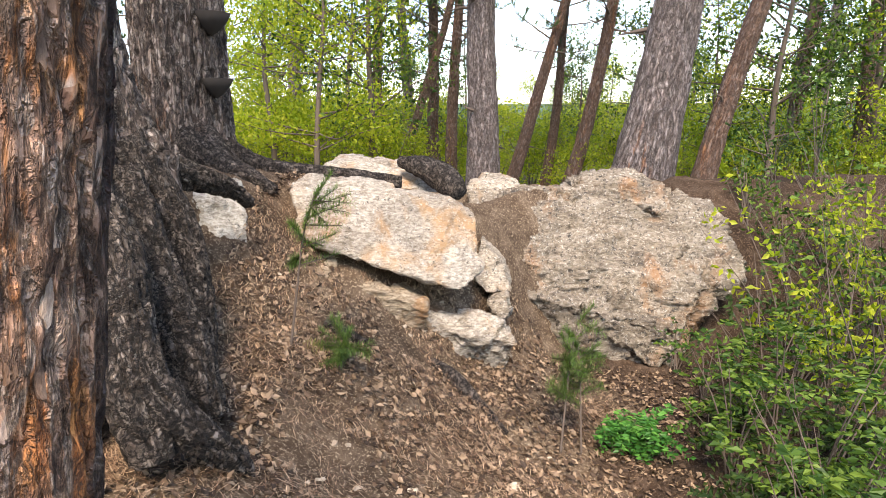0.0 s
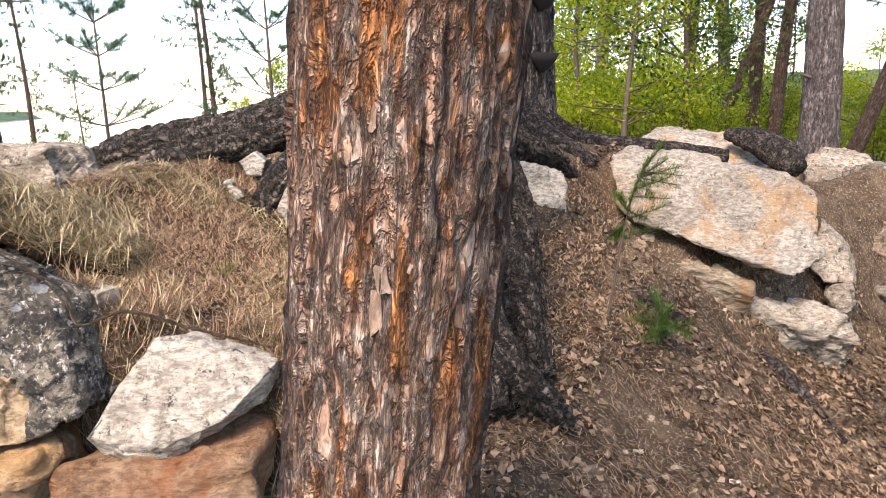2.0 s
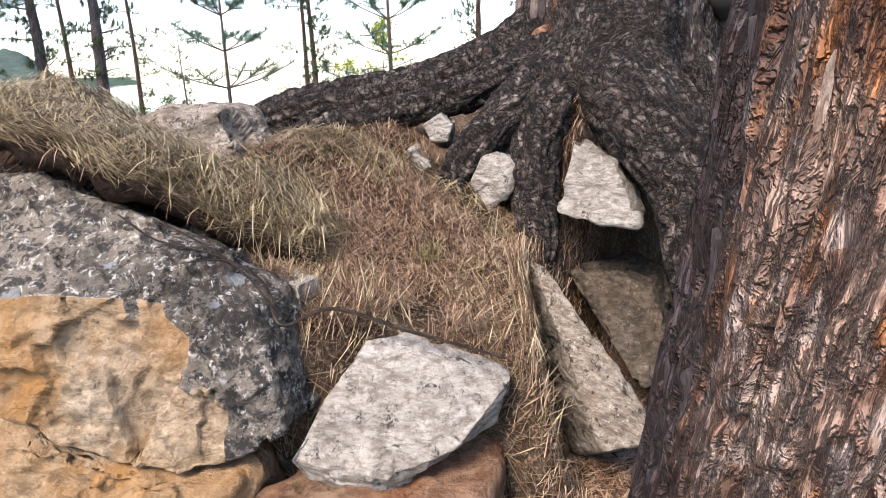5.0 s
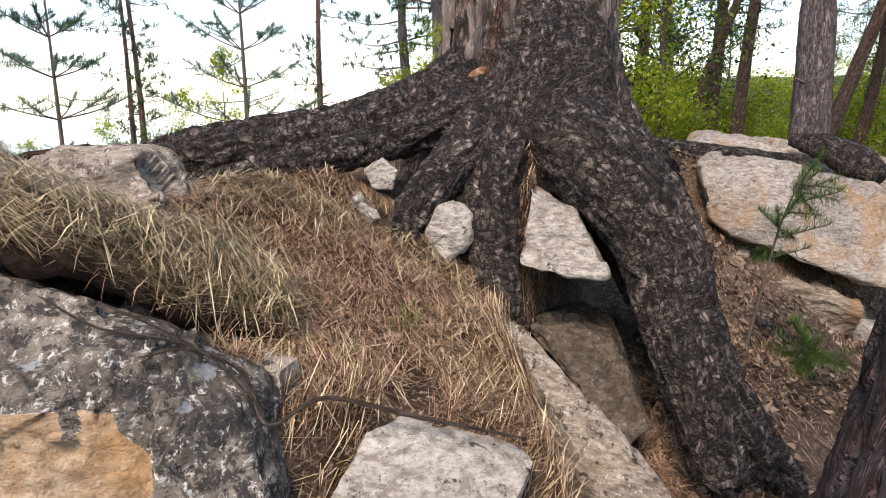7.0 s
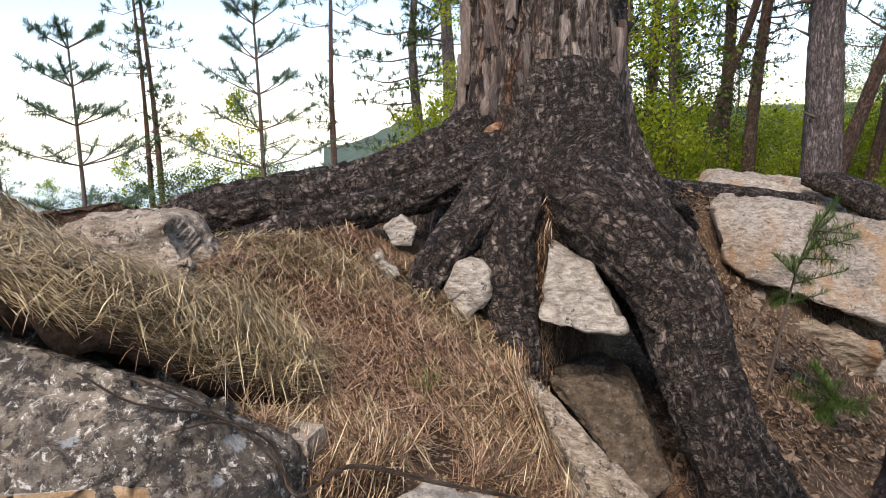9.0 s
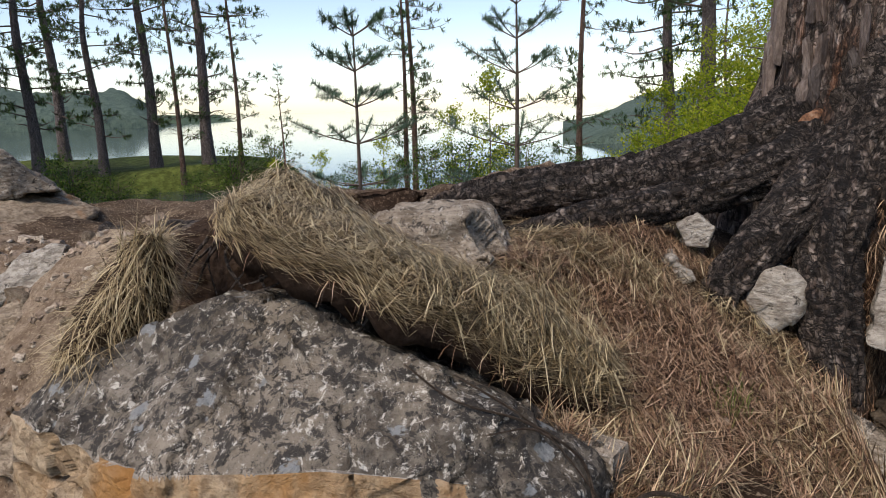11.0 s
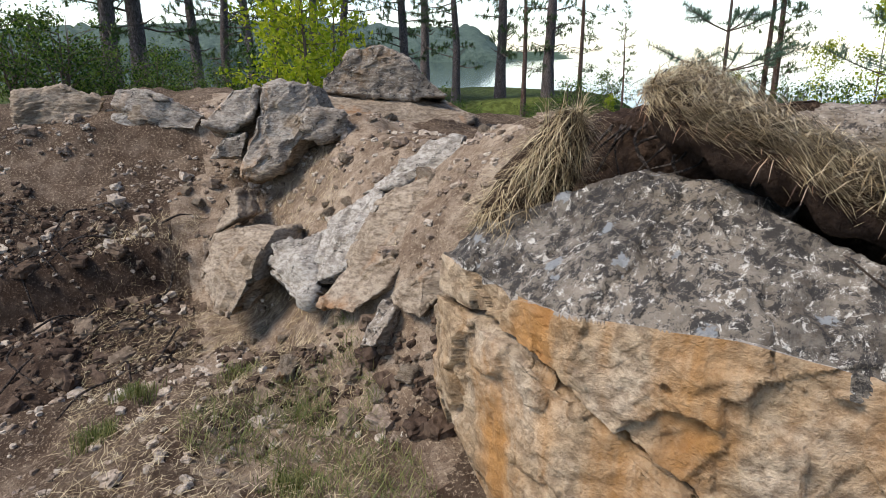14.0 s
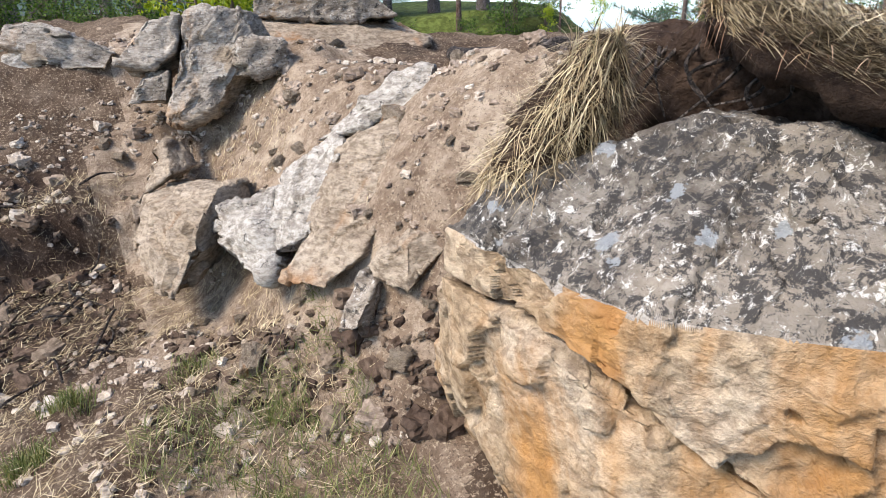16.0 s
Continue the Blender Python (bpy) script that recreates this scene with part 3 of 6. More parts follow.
rock("stone", [(-4.12, 3.89, 0.81), (-3.72, 4.08, 0.7), (-3.76, 3.86, 0.57), (-3.93, 3.73, 0.49), (-4.21, 3.63, 0.51), (-3.74, 4.05, 0.55),
               (-3.95, 3.75, 0.4), (-4.2, 3.68, 0.42), (-4.05, 4.25, 0.74), (-3.85, 4.3, 0.66), (-4.0, 4.2, 0.5)],
     M_PALE, "whitish flaky stone slab set in the slope", seed=3, res=0.018, amp=0.008, layers=0.004, round_steps=2, chip=0.02)
rock("stone", [(-4.3, 3.55, 0.43), (-3.95, 3.62, 0.4), (-3.66, 3.88, 0.44), (-4.2, 4.0, 0.45), (-3.8, 4.2, 0.5), (-4.32, 3.46, 0.02), (-3.95, 3.46, -0.05),
               (-3.6, 3.75, -0.02), (-4.2, 4.0, 0.1)],
     M_RUST, "rust-brown stone under the whitish slab", seed=4, amp=0.018)
rock("rock", wedge([(-7.30, 2.54, 0.58), (-7.49, 2.43, 0.53), (-8.05, 2.28, 0.48), (-8.10, 2.36, 0.54), (-7.59, 2.69, 0.64), (-7.39, 2.61, 0.53), (-7.26, 2.53, 0.44), (-7.17, 2.35, 0.29), (-7.29, 2.30, 0.29), (-7.68, 2.25, 0.36)], (-0.3, 0.28, -0.05)), M_TAN, "brown-grey angular rock block on the eroded slope", seed=3, face_mat=M_TAN, face_limit=0.2, amp=0.015, round_steps=0, chip=0.04, res=0.025)
rock("rock", wedge([(-7.09, 2.74, 0.62), (-7.46, 2.66, 0.58), (-7.26, 2.88, 0.68), (-6.91, 2.80, 0.54), (-6.82, 2.71, 0.45), (-6.97, 2.65, 0.45), (-7.27, 2.59, 0.48)], (-0.25, 0.25, -0.05)), M_PALE, "pale cracked rock on the eroded slope", seed=4, layers=0.004, round_steps=0, chip=0.045, res=0.022)
rock("rock", wedge([(-7.34, 2.96, 0.75), (-7.26, 3.20, 0.90), (-7.16, 3.22, 0.89), (-7.03, 3.05, 0.73), (-6.84, 2.91, 0.59), (-6.91, 2.79, 0.53)], (-0.18, 0.2, -0.12)), M_PALE, "tilted slab of pale rock with a whitish broken edge", seed=5, layers=0.003, round_steps=0, chip=0.03, res=0.02)
rock("rock", wedge([(-6.32, 3.13, 0.70), (-6.47, 3.03, 0.57), (-6.50, 3.24, 0.73), (-6.36, 3.33, 0.75), (-6.24, 3.26, 0.67), (-6.22, 3.08, 0.54), (-6.40, 3.02, 0.55)], (-0.25, 0.22, -0.12)), M_TAN, "tan tilted rock leaning against the slope", seed=6, round_steps=0, chip=0.04, res=0.02)
rock("rock", wedge([(-6.45, 3.43, 0.91), (-6.67, 3.45, 0.91), (-6.61, 3.57, 0.98), (-6.44, 3.55, 0.92), (-6.33, 3.45, 0.83), (-6.37, 3.40, 0.80), (-6.57, 3.41, 0.86)], (-0.2, 0.2, -0.03)), M_TAN, "small tan stone under the hanging straw", seed=7, amp=0.012, round_steps=1, chip=0.03, res=0.016)
rock("rock", wedge([(-8.56, 2.61, 0.80), (-8.64, 2.82, 1.39), (-8.61, 2.93, 1.43), (-8.52, 3.17, 1.42), (-8.48, 3.18, 1.27), (-8.50, 2.98, 1.06), (-8.48, 2.92, 0.90), (-8.53, 2.71, 0.79)], (-0.55, 0.25, -0.15)), M_BOULDER, "grey and ochre upright rock with flaky sides", seed=8, face_mat=M_TAN, face_limit=0.1, layers=0.008, round_steps=0, chip=0.06, res=0.03)
rock("rock", wedge([(-8.73, 2.39, 1.15), (-8.72, 2.59, 1.40), (-8.65, 2.81, 1.42), (-8.62, 2.73, 1.20), (-8.65, 2.59, 1.12)], (-0.5, 0.1, -0.15)), M_BOULDER, "grey rounded rock beside the upright rock", seed=9, round_steps=2, chip=0.04, layers=0.006, res=0.03)
rock("rock", wedge([(-8.66, 2.41, 0.92), (-8.66, 2.52, 1.06), (-8.61, 2.68, 1.10), (-8.58, 2.64, 0.91)], (-0.4, 0.05, -0.05)), M_GREY, "flat grey stone wedged at the bank", seed=10, round_steps=1)
rock("rock", wedge([(-9.78, 1.80, 1.35), (-9.72, 2.00, 1.36), (-9.59, 2.28, 1.24), (-9.50, 2.47, 1.15), (-9.50, 2.37, 1.03), (-9.63, 2.03, 1.05), (-9.69, 1.97, 1.20), (-9.76, 1.77, 1.23)], (-0.7, 0.05, -0.1)), M_BOULDER, "low grey rock ledge at the edge of the bank", seed=11, face_mat=M_TAN, face_limit=0.2, layers=0.012, res=0.045, round_steps=1)
rock("rock", wedge([(-9.76, 1.76, 1.17), (-9.69, 1.96, 1.18), (-9.63, 2.04, 1.07), (-9.65, 1.91, 0.97), (-9.73, 1.72, 1.02)], (-0.3, 0.02, 0.0)), M_PALE, "whitish rounded stone on the bank", seed=12, round_steps=2)
rock("rock", wedge([(-9.33, 3.38, 1.42), (-9.24, 3.61, 1.65), (-9.15, 3.82, 1.69), (-9.08, 3.99, 1.60), (-8.95, 4.33, 1.28), (-9.07, 4.02, 1.26), (-9.33, 3.38, 1.31)], (-1.1, 0.5, -0.15)), M_GREY, "grey pointed rock rising above the bank", seed=13, res=0.05, round_steps=1)
rock("rock", wedge([(-9.23, 3.20, 1.31), (-9.79, 3.51, 1.32), (-9.26, 4.49, 1.19), (-8.78, 4.55, 1.11), (-8.53, 4.09, 0.98), (-8.48, 3.62, 0.98), (-8.78, 3.27, 0.96)], (-0.76, 0.24, 0.00)), M_TAN, "brown weathered bank rock", seed=14, res=0.06)
rock("rock", wedge([(-8.27, 2.41, 0.62), (-8.39, 2.55, 0.75), (-8.03, 2.52, 0.63), (-8.05, 2.39, 0.55)], (-0.3, 0.2, -0.05)), M_TAN, "small ochre rock step in the bank", seed=15, layers=0.008, round_steps=0)
rock("rock", wedge([(-6.32, 2.84, 0.41), (-6.47, 3.00, 0.56), (-6.37, 3.02, 0.54), (-6.28, 2.90, 0.43)], (-0.15, 0.15, -0.08)), M_GREY, "narrow grey rib of rock in the soil", seed=16, round_steps=0, chip=0.02, res=0.02)
rock("rock", wedge([(-5.33, 3.99, 1.38), (-5.25, 4.07, 1.45), (-5.00, 4.15, 1.44), (-4.84, 4.09, 1.31), (-4.83, 4.03, 1.2), (-5.01, 3.99, 1.24), (-5.28, 3.97, 1.32)], (-0.12, 0.3, 0.0)), M_GREY, "grey flat-topped stone set in straw", seed=17, layers=0.004, res=0.02, round_steps=2)
rock("rock", wedge([(-3.97, 5.03, 1.29), (-3.79, 5.03, 1.20), (-3.73, 4.99, 1.10), (-3.65, 4.96, 0.97), (-3.78, 4.93, 0.98), (-3.97, 4.89, 1.01), (-3.97, 4.98, 1.16)], (-0.04, 0.25, 0.00)), M_PALE, "pale tan angular stone wedged under a root", seed=18, amp=0.01, round_steps=2, chip=0.025, res=0.02)
rock("stone", wedge([(-4.29, 4.86, 1.21), (-4.23, 4.89, 1.23), (-4.17, 4.90, 1.17), (-4.18, 4.87, 1.09), (-4.25, 4.84, 1.03), (-4.30, 4.84, 1.12)], (-0.05, 0.14, 0.00)), M_PALE, "whitish rough stone held by the roots", seed=19, res=0.01, amp=0.012, round_steps=0, chip=0.035)
rock("stone", wedge([(-4.37, 4.87, 1.26), (-4.32, 4.90, 1.29), (-4.29, 4.91, 1.26), (-4.30, 4.88, 1.18), (-4.34, 4.86, 1.15)], (-0.04, 0.11, 0.00)), M_PALE, "small whitish stone held by the roots", seed=20, res=0.01, amp=0.012, round_steps=0, chip=0.035)
rock("stone", wedge([(-4.59, 4.88, 1.34), (-4.53, 4.92, 1.38), (-4.48, 4.94, 1.34), (-4.49, 4.92, 1.27), (-4.56, 4.89, 1.27)], (-0.06, 0.13, 0.00)), M_PALE, "small pale stone under the roots", seed=21, res=0.01, amp=0.012, round_steps=0, chip=0.035)
rock("stone", wedge([(-4.58, 4.71, 1.22), (-4.55, 4.73, 1.25), (-4.49, 4.76, 1.21), (-4.47, 4.76, 1.18), (-4.53, 4.72, 1.15), (-4.57, 4.70, 1.16)], (-0.06, 0.12, 0.00)), M_PALE, "small pale stone on the needle slope", seed=22, res=0.01, amp=0.012, round_steps=0, chip=0.035)
rock("rock", wedge([(-3.98, 4.69, 0.87), (-3.90, 4.66, 0.86), (-3.70, 4.54, 0.73), (-3.53, 4.44, 0.62), (-3.34, 4.31, 0.49), (-3.52, 4.32, 0.40), (-3.66, 4.43, 0.54), (-3.77, 4.52, 0.65)], (-0.16, 0.16, -0.2)), M_GREY, "long grey slab edging the needle slope", seed=23, layers=0.003, round_steps=1, chip=0.025, amp=0.012, res=0.022)
rock("rock", wedge([(-3.95, 4.98, 0.74), (-3.79, 5.09, 0.76), (-3.62, 5.08, 0.7), (-3.46, 4.86, 0.45), (-3.54, 4.74, 0.42), (-3.75, 4.84, 0.6)], (-0.04, 0.35, 0.00)), M_BROWN, "dark brown slab below the tree", seed=24, amp=0.015, chip=0.03, round_steps=2)
rock("boulder", wedge([(-3.33, 7.37, 1.17), (-3.24, 7.55, 1.23), (-2.96, 7.82, 1.17), (-2.59, 7.81, 1.06), (-2.14, 7.89, 0.99), (-1.95, 7.98, 0.90), (-1.87, 7.66, 0.51), (-2.01, 7.37, 0.37), (-2.37, 7.28, 0.51), (-2.73, 7.21, 0.60), (-3.11, 7.21, 0.73), (-3.24, 7.24, 0.82)], (-0.13, 0.89, 0.00)), M_BOULDER, "large pale overhanging boulder with a warm tan face", seed=25, layers=0.01, res=0.045)
rock("rock", wedge([(-3.19, 7.20, 0.57), (-2.98, 7.41, 0.56), (-2.72, 7.38, 0.46), (-2.30, 7.24, 0.30), (-2.29, 7.40, -0.02), (-2.59, 7.30, -0.08), (-2.92, 7.22, 0.03), (-3.16, 7.20, 0.30)], (-0.10, 0.59, 0.00)), M_TAN, "tan slab below the overhanging boulder", seed=26, layers=0.012, round_steps=1, chip=0.06)
rock("rock", wedge([(-2.59, 7.31, 0.12), (-2.30, 7.51, 0.17), (-1.72, 7.59, 0.05), (-1.61, 7.54, -0.08), (-1.66, 7.65, -0.38), (-2.12, 7.59, -0.41), (-2.57, 7.47, -0.19)], (-0.02, 0.50, 0.00)), M_BOULDER, "pale rock shelf at the foot of the boulder", seed=27, layers=0.012, round_steps=1, chip=0.06)
rock("rock", wedge([(-1.90, 8.25, 0.64), (-1.68, 8.20, 0.40), (-1.63, 8.04, 0.19), (-1.85, 7.95, 0.21), (-1.95, 7.97, 0.30)], (0.01, 0.60, 0.00)), M_GREY, "grey rock behind the boulder", seed=28)
rock("rock", wedge([(-1.85, 7.73, 0.15), (-1.67, 7.74, 0.23), (-1.65, 7.69, 0.06), (-1.76, 7.69, 0.04)], (0.01, 0.40, 0.00)), M_GREY, "small grey stone under the boulder", seed=29)
rock("rock", wedge([(-3.41, 8.54, 1.21), (-3.30, 8.78, 1.28), (-2.79, 8.97, 1.27), (-2.34, 8.80, 1.19), (-2.30, 8.59, 0.98), (-2.67, 8.46, 1.04), (-3.19, 8.48, 1.14)], (-0.12, 0.79, 0.00)), M_BOULDER, "flat pale rock on top of the bank", seed=30, layers=0.008)
rock("rock", wedge([(-3.93, 6.94, 1.20), (-3.81, 7.15, 1.22), (-3.70, 7.30, 1.19), (-3.55, 7.09, 0.83), (-3.55, 6.91, 0.72), (-3.74, 6.79, 0.76), (-3.86, 6.83, 0.95)], (-0.18, 0.46, 0.00)), M_PALE, "whitish cracked rock beside the roots", seed=31, layers=0.006)
rock("rock", wedge([(-3.70, 6.74, 0.69), (-3.53, 6.96, 0.68), (-3.42, 6.98, 0.60), (-3.48, 6.77, 0.49), (-3.56, 6.62, 0.44), (-3.63, 6.61, 0.50)], (-0.18, 0.47, 0.00)), M_TAN, "tan rock low beside the roots", seed=32)
rock("rock", wedge([(-2.05, 9.30, 0.96), (-1.90, 9.61, 1.05), (-1.54, 9.60, 1.02), (-1.41, 9.36, 0.75), (-1.51, 9.02, 0.51), (-1.73, 8.92, 0.44), (-1.90, 9.05, 0.56)], (0.03, 0.90, 0.00)), M_GREY, "grey cracked rock of the outcrop", seed=33, layers=0.008, res=0.05)
rock("rock", wedge([(-1.24, 9.52, 0.55), (-1.11, 9.50, 0.94), (-0.93, 9.74, 1.04), (-0.59, 10.00, 1.10), (-0.15, 10.01, 1.08), (0.06, 9.63, 0.97), (0.10, 9.49, 0.69), (-0.53, 9.51, 0.50)], (0.19, 0.98, -0.20)), M_OUTCROP, "grey-tan layered top of the outcrop", seed=34, res=0.05, layers=0.015, round_steps=1, chip=0.09)
rock("rock", wedge([(-1.14, 9.01, 0.32), (-0.97, 9.27, 0.50), (-0.68, 9.34, 0.59), (-0.30, 9.26, 0.57), (0.23, 9.07, 0.32), (0.28, 8.68, 0.10), (-0.03, 8.59, -0.37), (-0.49, 8.62, -0.50), (-1.07, 8.76, -0.22)], (0.20, 0.88, 0.00)), M_OUTCROP, "grey lichened slab of the outcrop", seed=35, res=0.05, amp=0.03, round_steps=1, chip=0.09, layers=0.012)
rock("rock", wedge([(-1.47, 8.61, 0.04), (-1.10, 8.56, -0.02), (-0.59, 8.47, -0.21), (-0.12, 8.50, -0.21), (-0.07, 8.56, -0.64), (-0.53, 8.63, -0.79), (-1.28, 8.73, -0.56)], (0.15, 0.79, 0.00)), M_OUTCROP, "grey lower rock of the outcrop", seed=36, res=0.05, round_steps=1, chip=0.09, layers=0.012)
rock("rock", wedge([(-0.02, 9.75, 0.83), (0.56, 9.67, 0.78), (0.69, 9.47, 0.45), (0.52, 9.25, 0.14), (0.16, 9.41, 0.34)], (0.31, 0.95, 0.00)), M_OUTCROP, "grey-brown rock at the end of the outcrop", seed=37, res=0.06)
rock("rock", wedge([(-1.90, 9.29, 0.87), (-0.98, 9.84, 0.95), (0.09, 9.72, 0.87), (0.68, 9.50, 0.66), (0.65, 8.98, 0.09), (0.06, 8.84, -0.69), (-0.86, 8.91, -0.79), (-1.67, 8.69, -0.44), (-1.93, 8.81, 0.38)], (0.19, 0.98, -0.10)), M_OUTCROP, "tan weathered middle of the outcrop", seed=38, res=0.05, layers=0.015, amp=0.06, chip=0.09)
rock("rock", wedge([(-1.93, 9.23, 0.44), (-1.49, 9.32, 0.49), (-1.03, 9.27, 0.41), (-0.98, 8.89, 0.12), (-1.30, 8.67, -0.08), (-1.60, 8.70, -0.04), (-1.79, 8.98, 0.23)], (0.06, 0.80, 0.00)), M_OUTCROP, "shaded grey rock low in the outcrop", seed=39, res=0.06, layers=0.008)


rock("rock", wedge([(-6.85, 3.07, 0.78), (-7.19, 3.21, 0.88), (-7.01, 3.42, 0.98), (-6.77, 3.36, 0.87), (-6.64, 3.24, 0.76), (-6.53, 3.03, 0.59), (-6.55, 2.87, 0.48), (-6.75, 2.75, 0.46), (-6.81, 2.90, 0.57)], (-0.25, 0.25, -0.1)), M_TAN, "brown-grey rock face dipping down the slope", seed=41, round_steps=1, chip=0.045, amp=0.02, res=0.025)
rock("rock", wedge([(-7.32, 3.14, 0.87), (-7.25, 3.29, 0.95), (-7.25, 3.54, 1.12), (-7.12, 3.68, 1.19), (-7.04, 3.61, 1.11), (-7.03, 3.49, 1.03), (-7.15, 3.31, 0.94)], (-0.18, 0.2, -0.1)), M_PALE, "whitish ridge of broken rock up the slope", seed=42, round_steps=0, chip=0.04, res=0.025)
rock("rock", wedge([(-8.49, 3.10, 1.22), (-8.42, 3.32, 1.23), (-8.38, 3.35, 1.10), (-8.42, 3.20, 1.05), (-8.48, 3.01, 1.04)], (-0.25, 0.1, -0.05)), M_GREY, "grey lump of rock beside the upright rock", seed=43, round_steps=1, chip=0.04, res=0.025)
rock("earth_mass", wedge([(-6.23, 4.55, 1.37), (-6.05, 4.63, 1.41), (-5.82, 4.73, 1.44), (-5.73, 4.76, 1.41), (-5.82, 4.72, 1.32), (-6.05, 4.61, 1.17), (-6.20, 4.56, 1.27)], (-0.3, 0.3, -0.1)), M_HUMUS, "red-brown block of bare earth behind the stone", "earth", seed=44, round_steps=2, amp=0.02, res=0.025)
rock("rock", wedge([(-10.03, 1.07, 1.33), (-9.97, 1.43, 1.39), (-9.88, 1.73, 1.28), (-9.83, 1.65, 1.07), (-9.87, 1.27, 0.94), (-9.93, 1.04, 1.00)], (-0.8, -0.1, -0.05)), M_TAN, "flat tan rock ledge with layered edge on the bank", seed=45, layers=0.015, round_steps=1, res=0.045)


# ---- trunks and roots ----
def glide(points, n):
    """A smooth line through points (n samples), column by column."""
    p = np.asarray(points, float)
    p = np.concatenate([[2 * p[0] - p[1]], p, [2 * p[-1] - p[-2]]])
    m = len(p) - 3
    out = []
    for s in np.linspace(0, m - 1e-9, n):
        i = int(s)
        t = s - i
        a, b, c, d = p[i:i + 4]
        out.append(0.5 * (2 * b + (c - a) * t + (2 * a - 5 * b + 4 * c - d) * t * t + (3 * b - a - 3 * c + d) * t ** 3))
    return np.array(out)


def tube(points, radii, seg=24, step=0.03, bark=0.0, grain=(0.045, 0.2), seed=0, lobes=None, cap=True):
    """A tapering limb along points, with a cracked bark of a given depth."""
    pr = np.column_stack([np.asarray(points, float), radii])
    length = np.linalg.norm(np.diff(pr[:, :3], axis=0), axis=1).sum()
    n = max(3, int(length / step))
    c = glide(pr, n)
    P, R = c[:, :3], np.maximum(c[:, 3], 0.002)
    T = np.gradient(P, axis=0)
    T /= np.linalg.norm(T, axis=1)[:, None]
    ref = np.array([0.0, 1.0, 0.2]) if abs(T[0, 2]) > 0.7 else np.array([0, 0, 1.0])
    A = np.cross(T, ref)
    A /= np.linalg.norm(A, axis=1)[:, None] + 1e-9
    B = np.cross(T, A)
    th = np.linspace(0, 2 * np.pi, seg, endpoint=False)
    s = np.concatenate([[0], np.cumsum(np.linalg.norm(np.diff(P, axis=0), axis=1))])
    TH, S = np.meshgrid(th, s)
    RR = np.repeat(R[:, None], seg, 1)
    if lobes is not None:
        RR = RR + lobes(TH, P[:, 2:3])
    D = A[:, None, :] * np.cos(TH)[..., None] + B[:, None, :] * np.sin(TH)[..., None]
    V = P[:, None, :] + D * RR[..., None]
    if bark:
        q = np.stack([np.cos(TH) * RR / grain[0], np.sin(TH) * RR / grain[0], S / grain[1]], -1).reshape(-1, 3)
        q = q + 0.45 * fbm(q * 0.8 + seed, 2, seed)[:, None]
        d1, d2, tag, _ = cells(q, seed)
        h = smooth01(np.abs(fbm(q * 0.8, 3, seed + 15)) / 0.35) * (0.75 + 0.35 * tag) - 0.7
        h = h + 0.3 * fbm(q * 2.5, 3, seed + 5) + 0.5 * fbm(q * np.array([0.25, 0.25, 0.12]), 2, seed + 8)
        V = V + D * (bark * h.reshape(TH.shape))[..., None]
    V = V.reshape(-1, 3)
    i = np.arange(len(s) * seg).reshape(len(s), seg)
    j = np.roll(i, -1, 1)
    F = np.stack([i[:-1], j[:-1], j[1:], i[1:]], -1).reshape(-1, 4).tolist()
    if cap:
        F.append(i[-1].tolist())
        F.append(i[0][::-1].tolist())
    return V, F, np.stack([np.cos(TH) * RR, np.sin(TH) * RR, S], -1).reshape(-1, 3)


def limb(name, thing, points, radii, mat, label="", **kw):
    V, F, co = tube(np.array(points, float) - np.array(thing.location), radii, **kw)
    return mesh_object(name, V, F, mat, thing, label, bark=co)


near = empty("pine_tree", (-3.05, 3.63, 0.0), "pine trunk with reddish flaking bark close by the path", "pine tree")
zs = np.array([-0.2, 0.15, 0.6, 1.2, 2.0, 3.0, 5.0, 8.0, 12.0])
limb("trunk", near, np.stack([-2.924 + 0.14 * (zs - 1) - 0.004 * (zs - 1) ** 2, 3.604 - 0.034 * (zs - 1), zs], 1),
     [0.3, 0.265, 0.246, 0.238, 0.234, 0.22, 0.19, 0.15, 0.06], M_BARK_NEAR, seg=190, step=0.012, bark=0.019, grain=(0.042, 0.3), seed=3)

old = empty("pine_tree", (-4.17, 5.8, 1.2), "old pine with cracked dark bark and spreading bare roots", "pine tree")


def flare(th, z):
    k = np.exp(-np.clip(z + 1.2 - 1.45, 0, 9) / 0.3)
    return k * (0.17 + 0.09 * np.cos(3 * th + 0.6) + 0.04 * np.cos(7 * th)) + 0.02 * np.cos(5 * th + z)


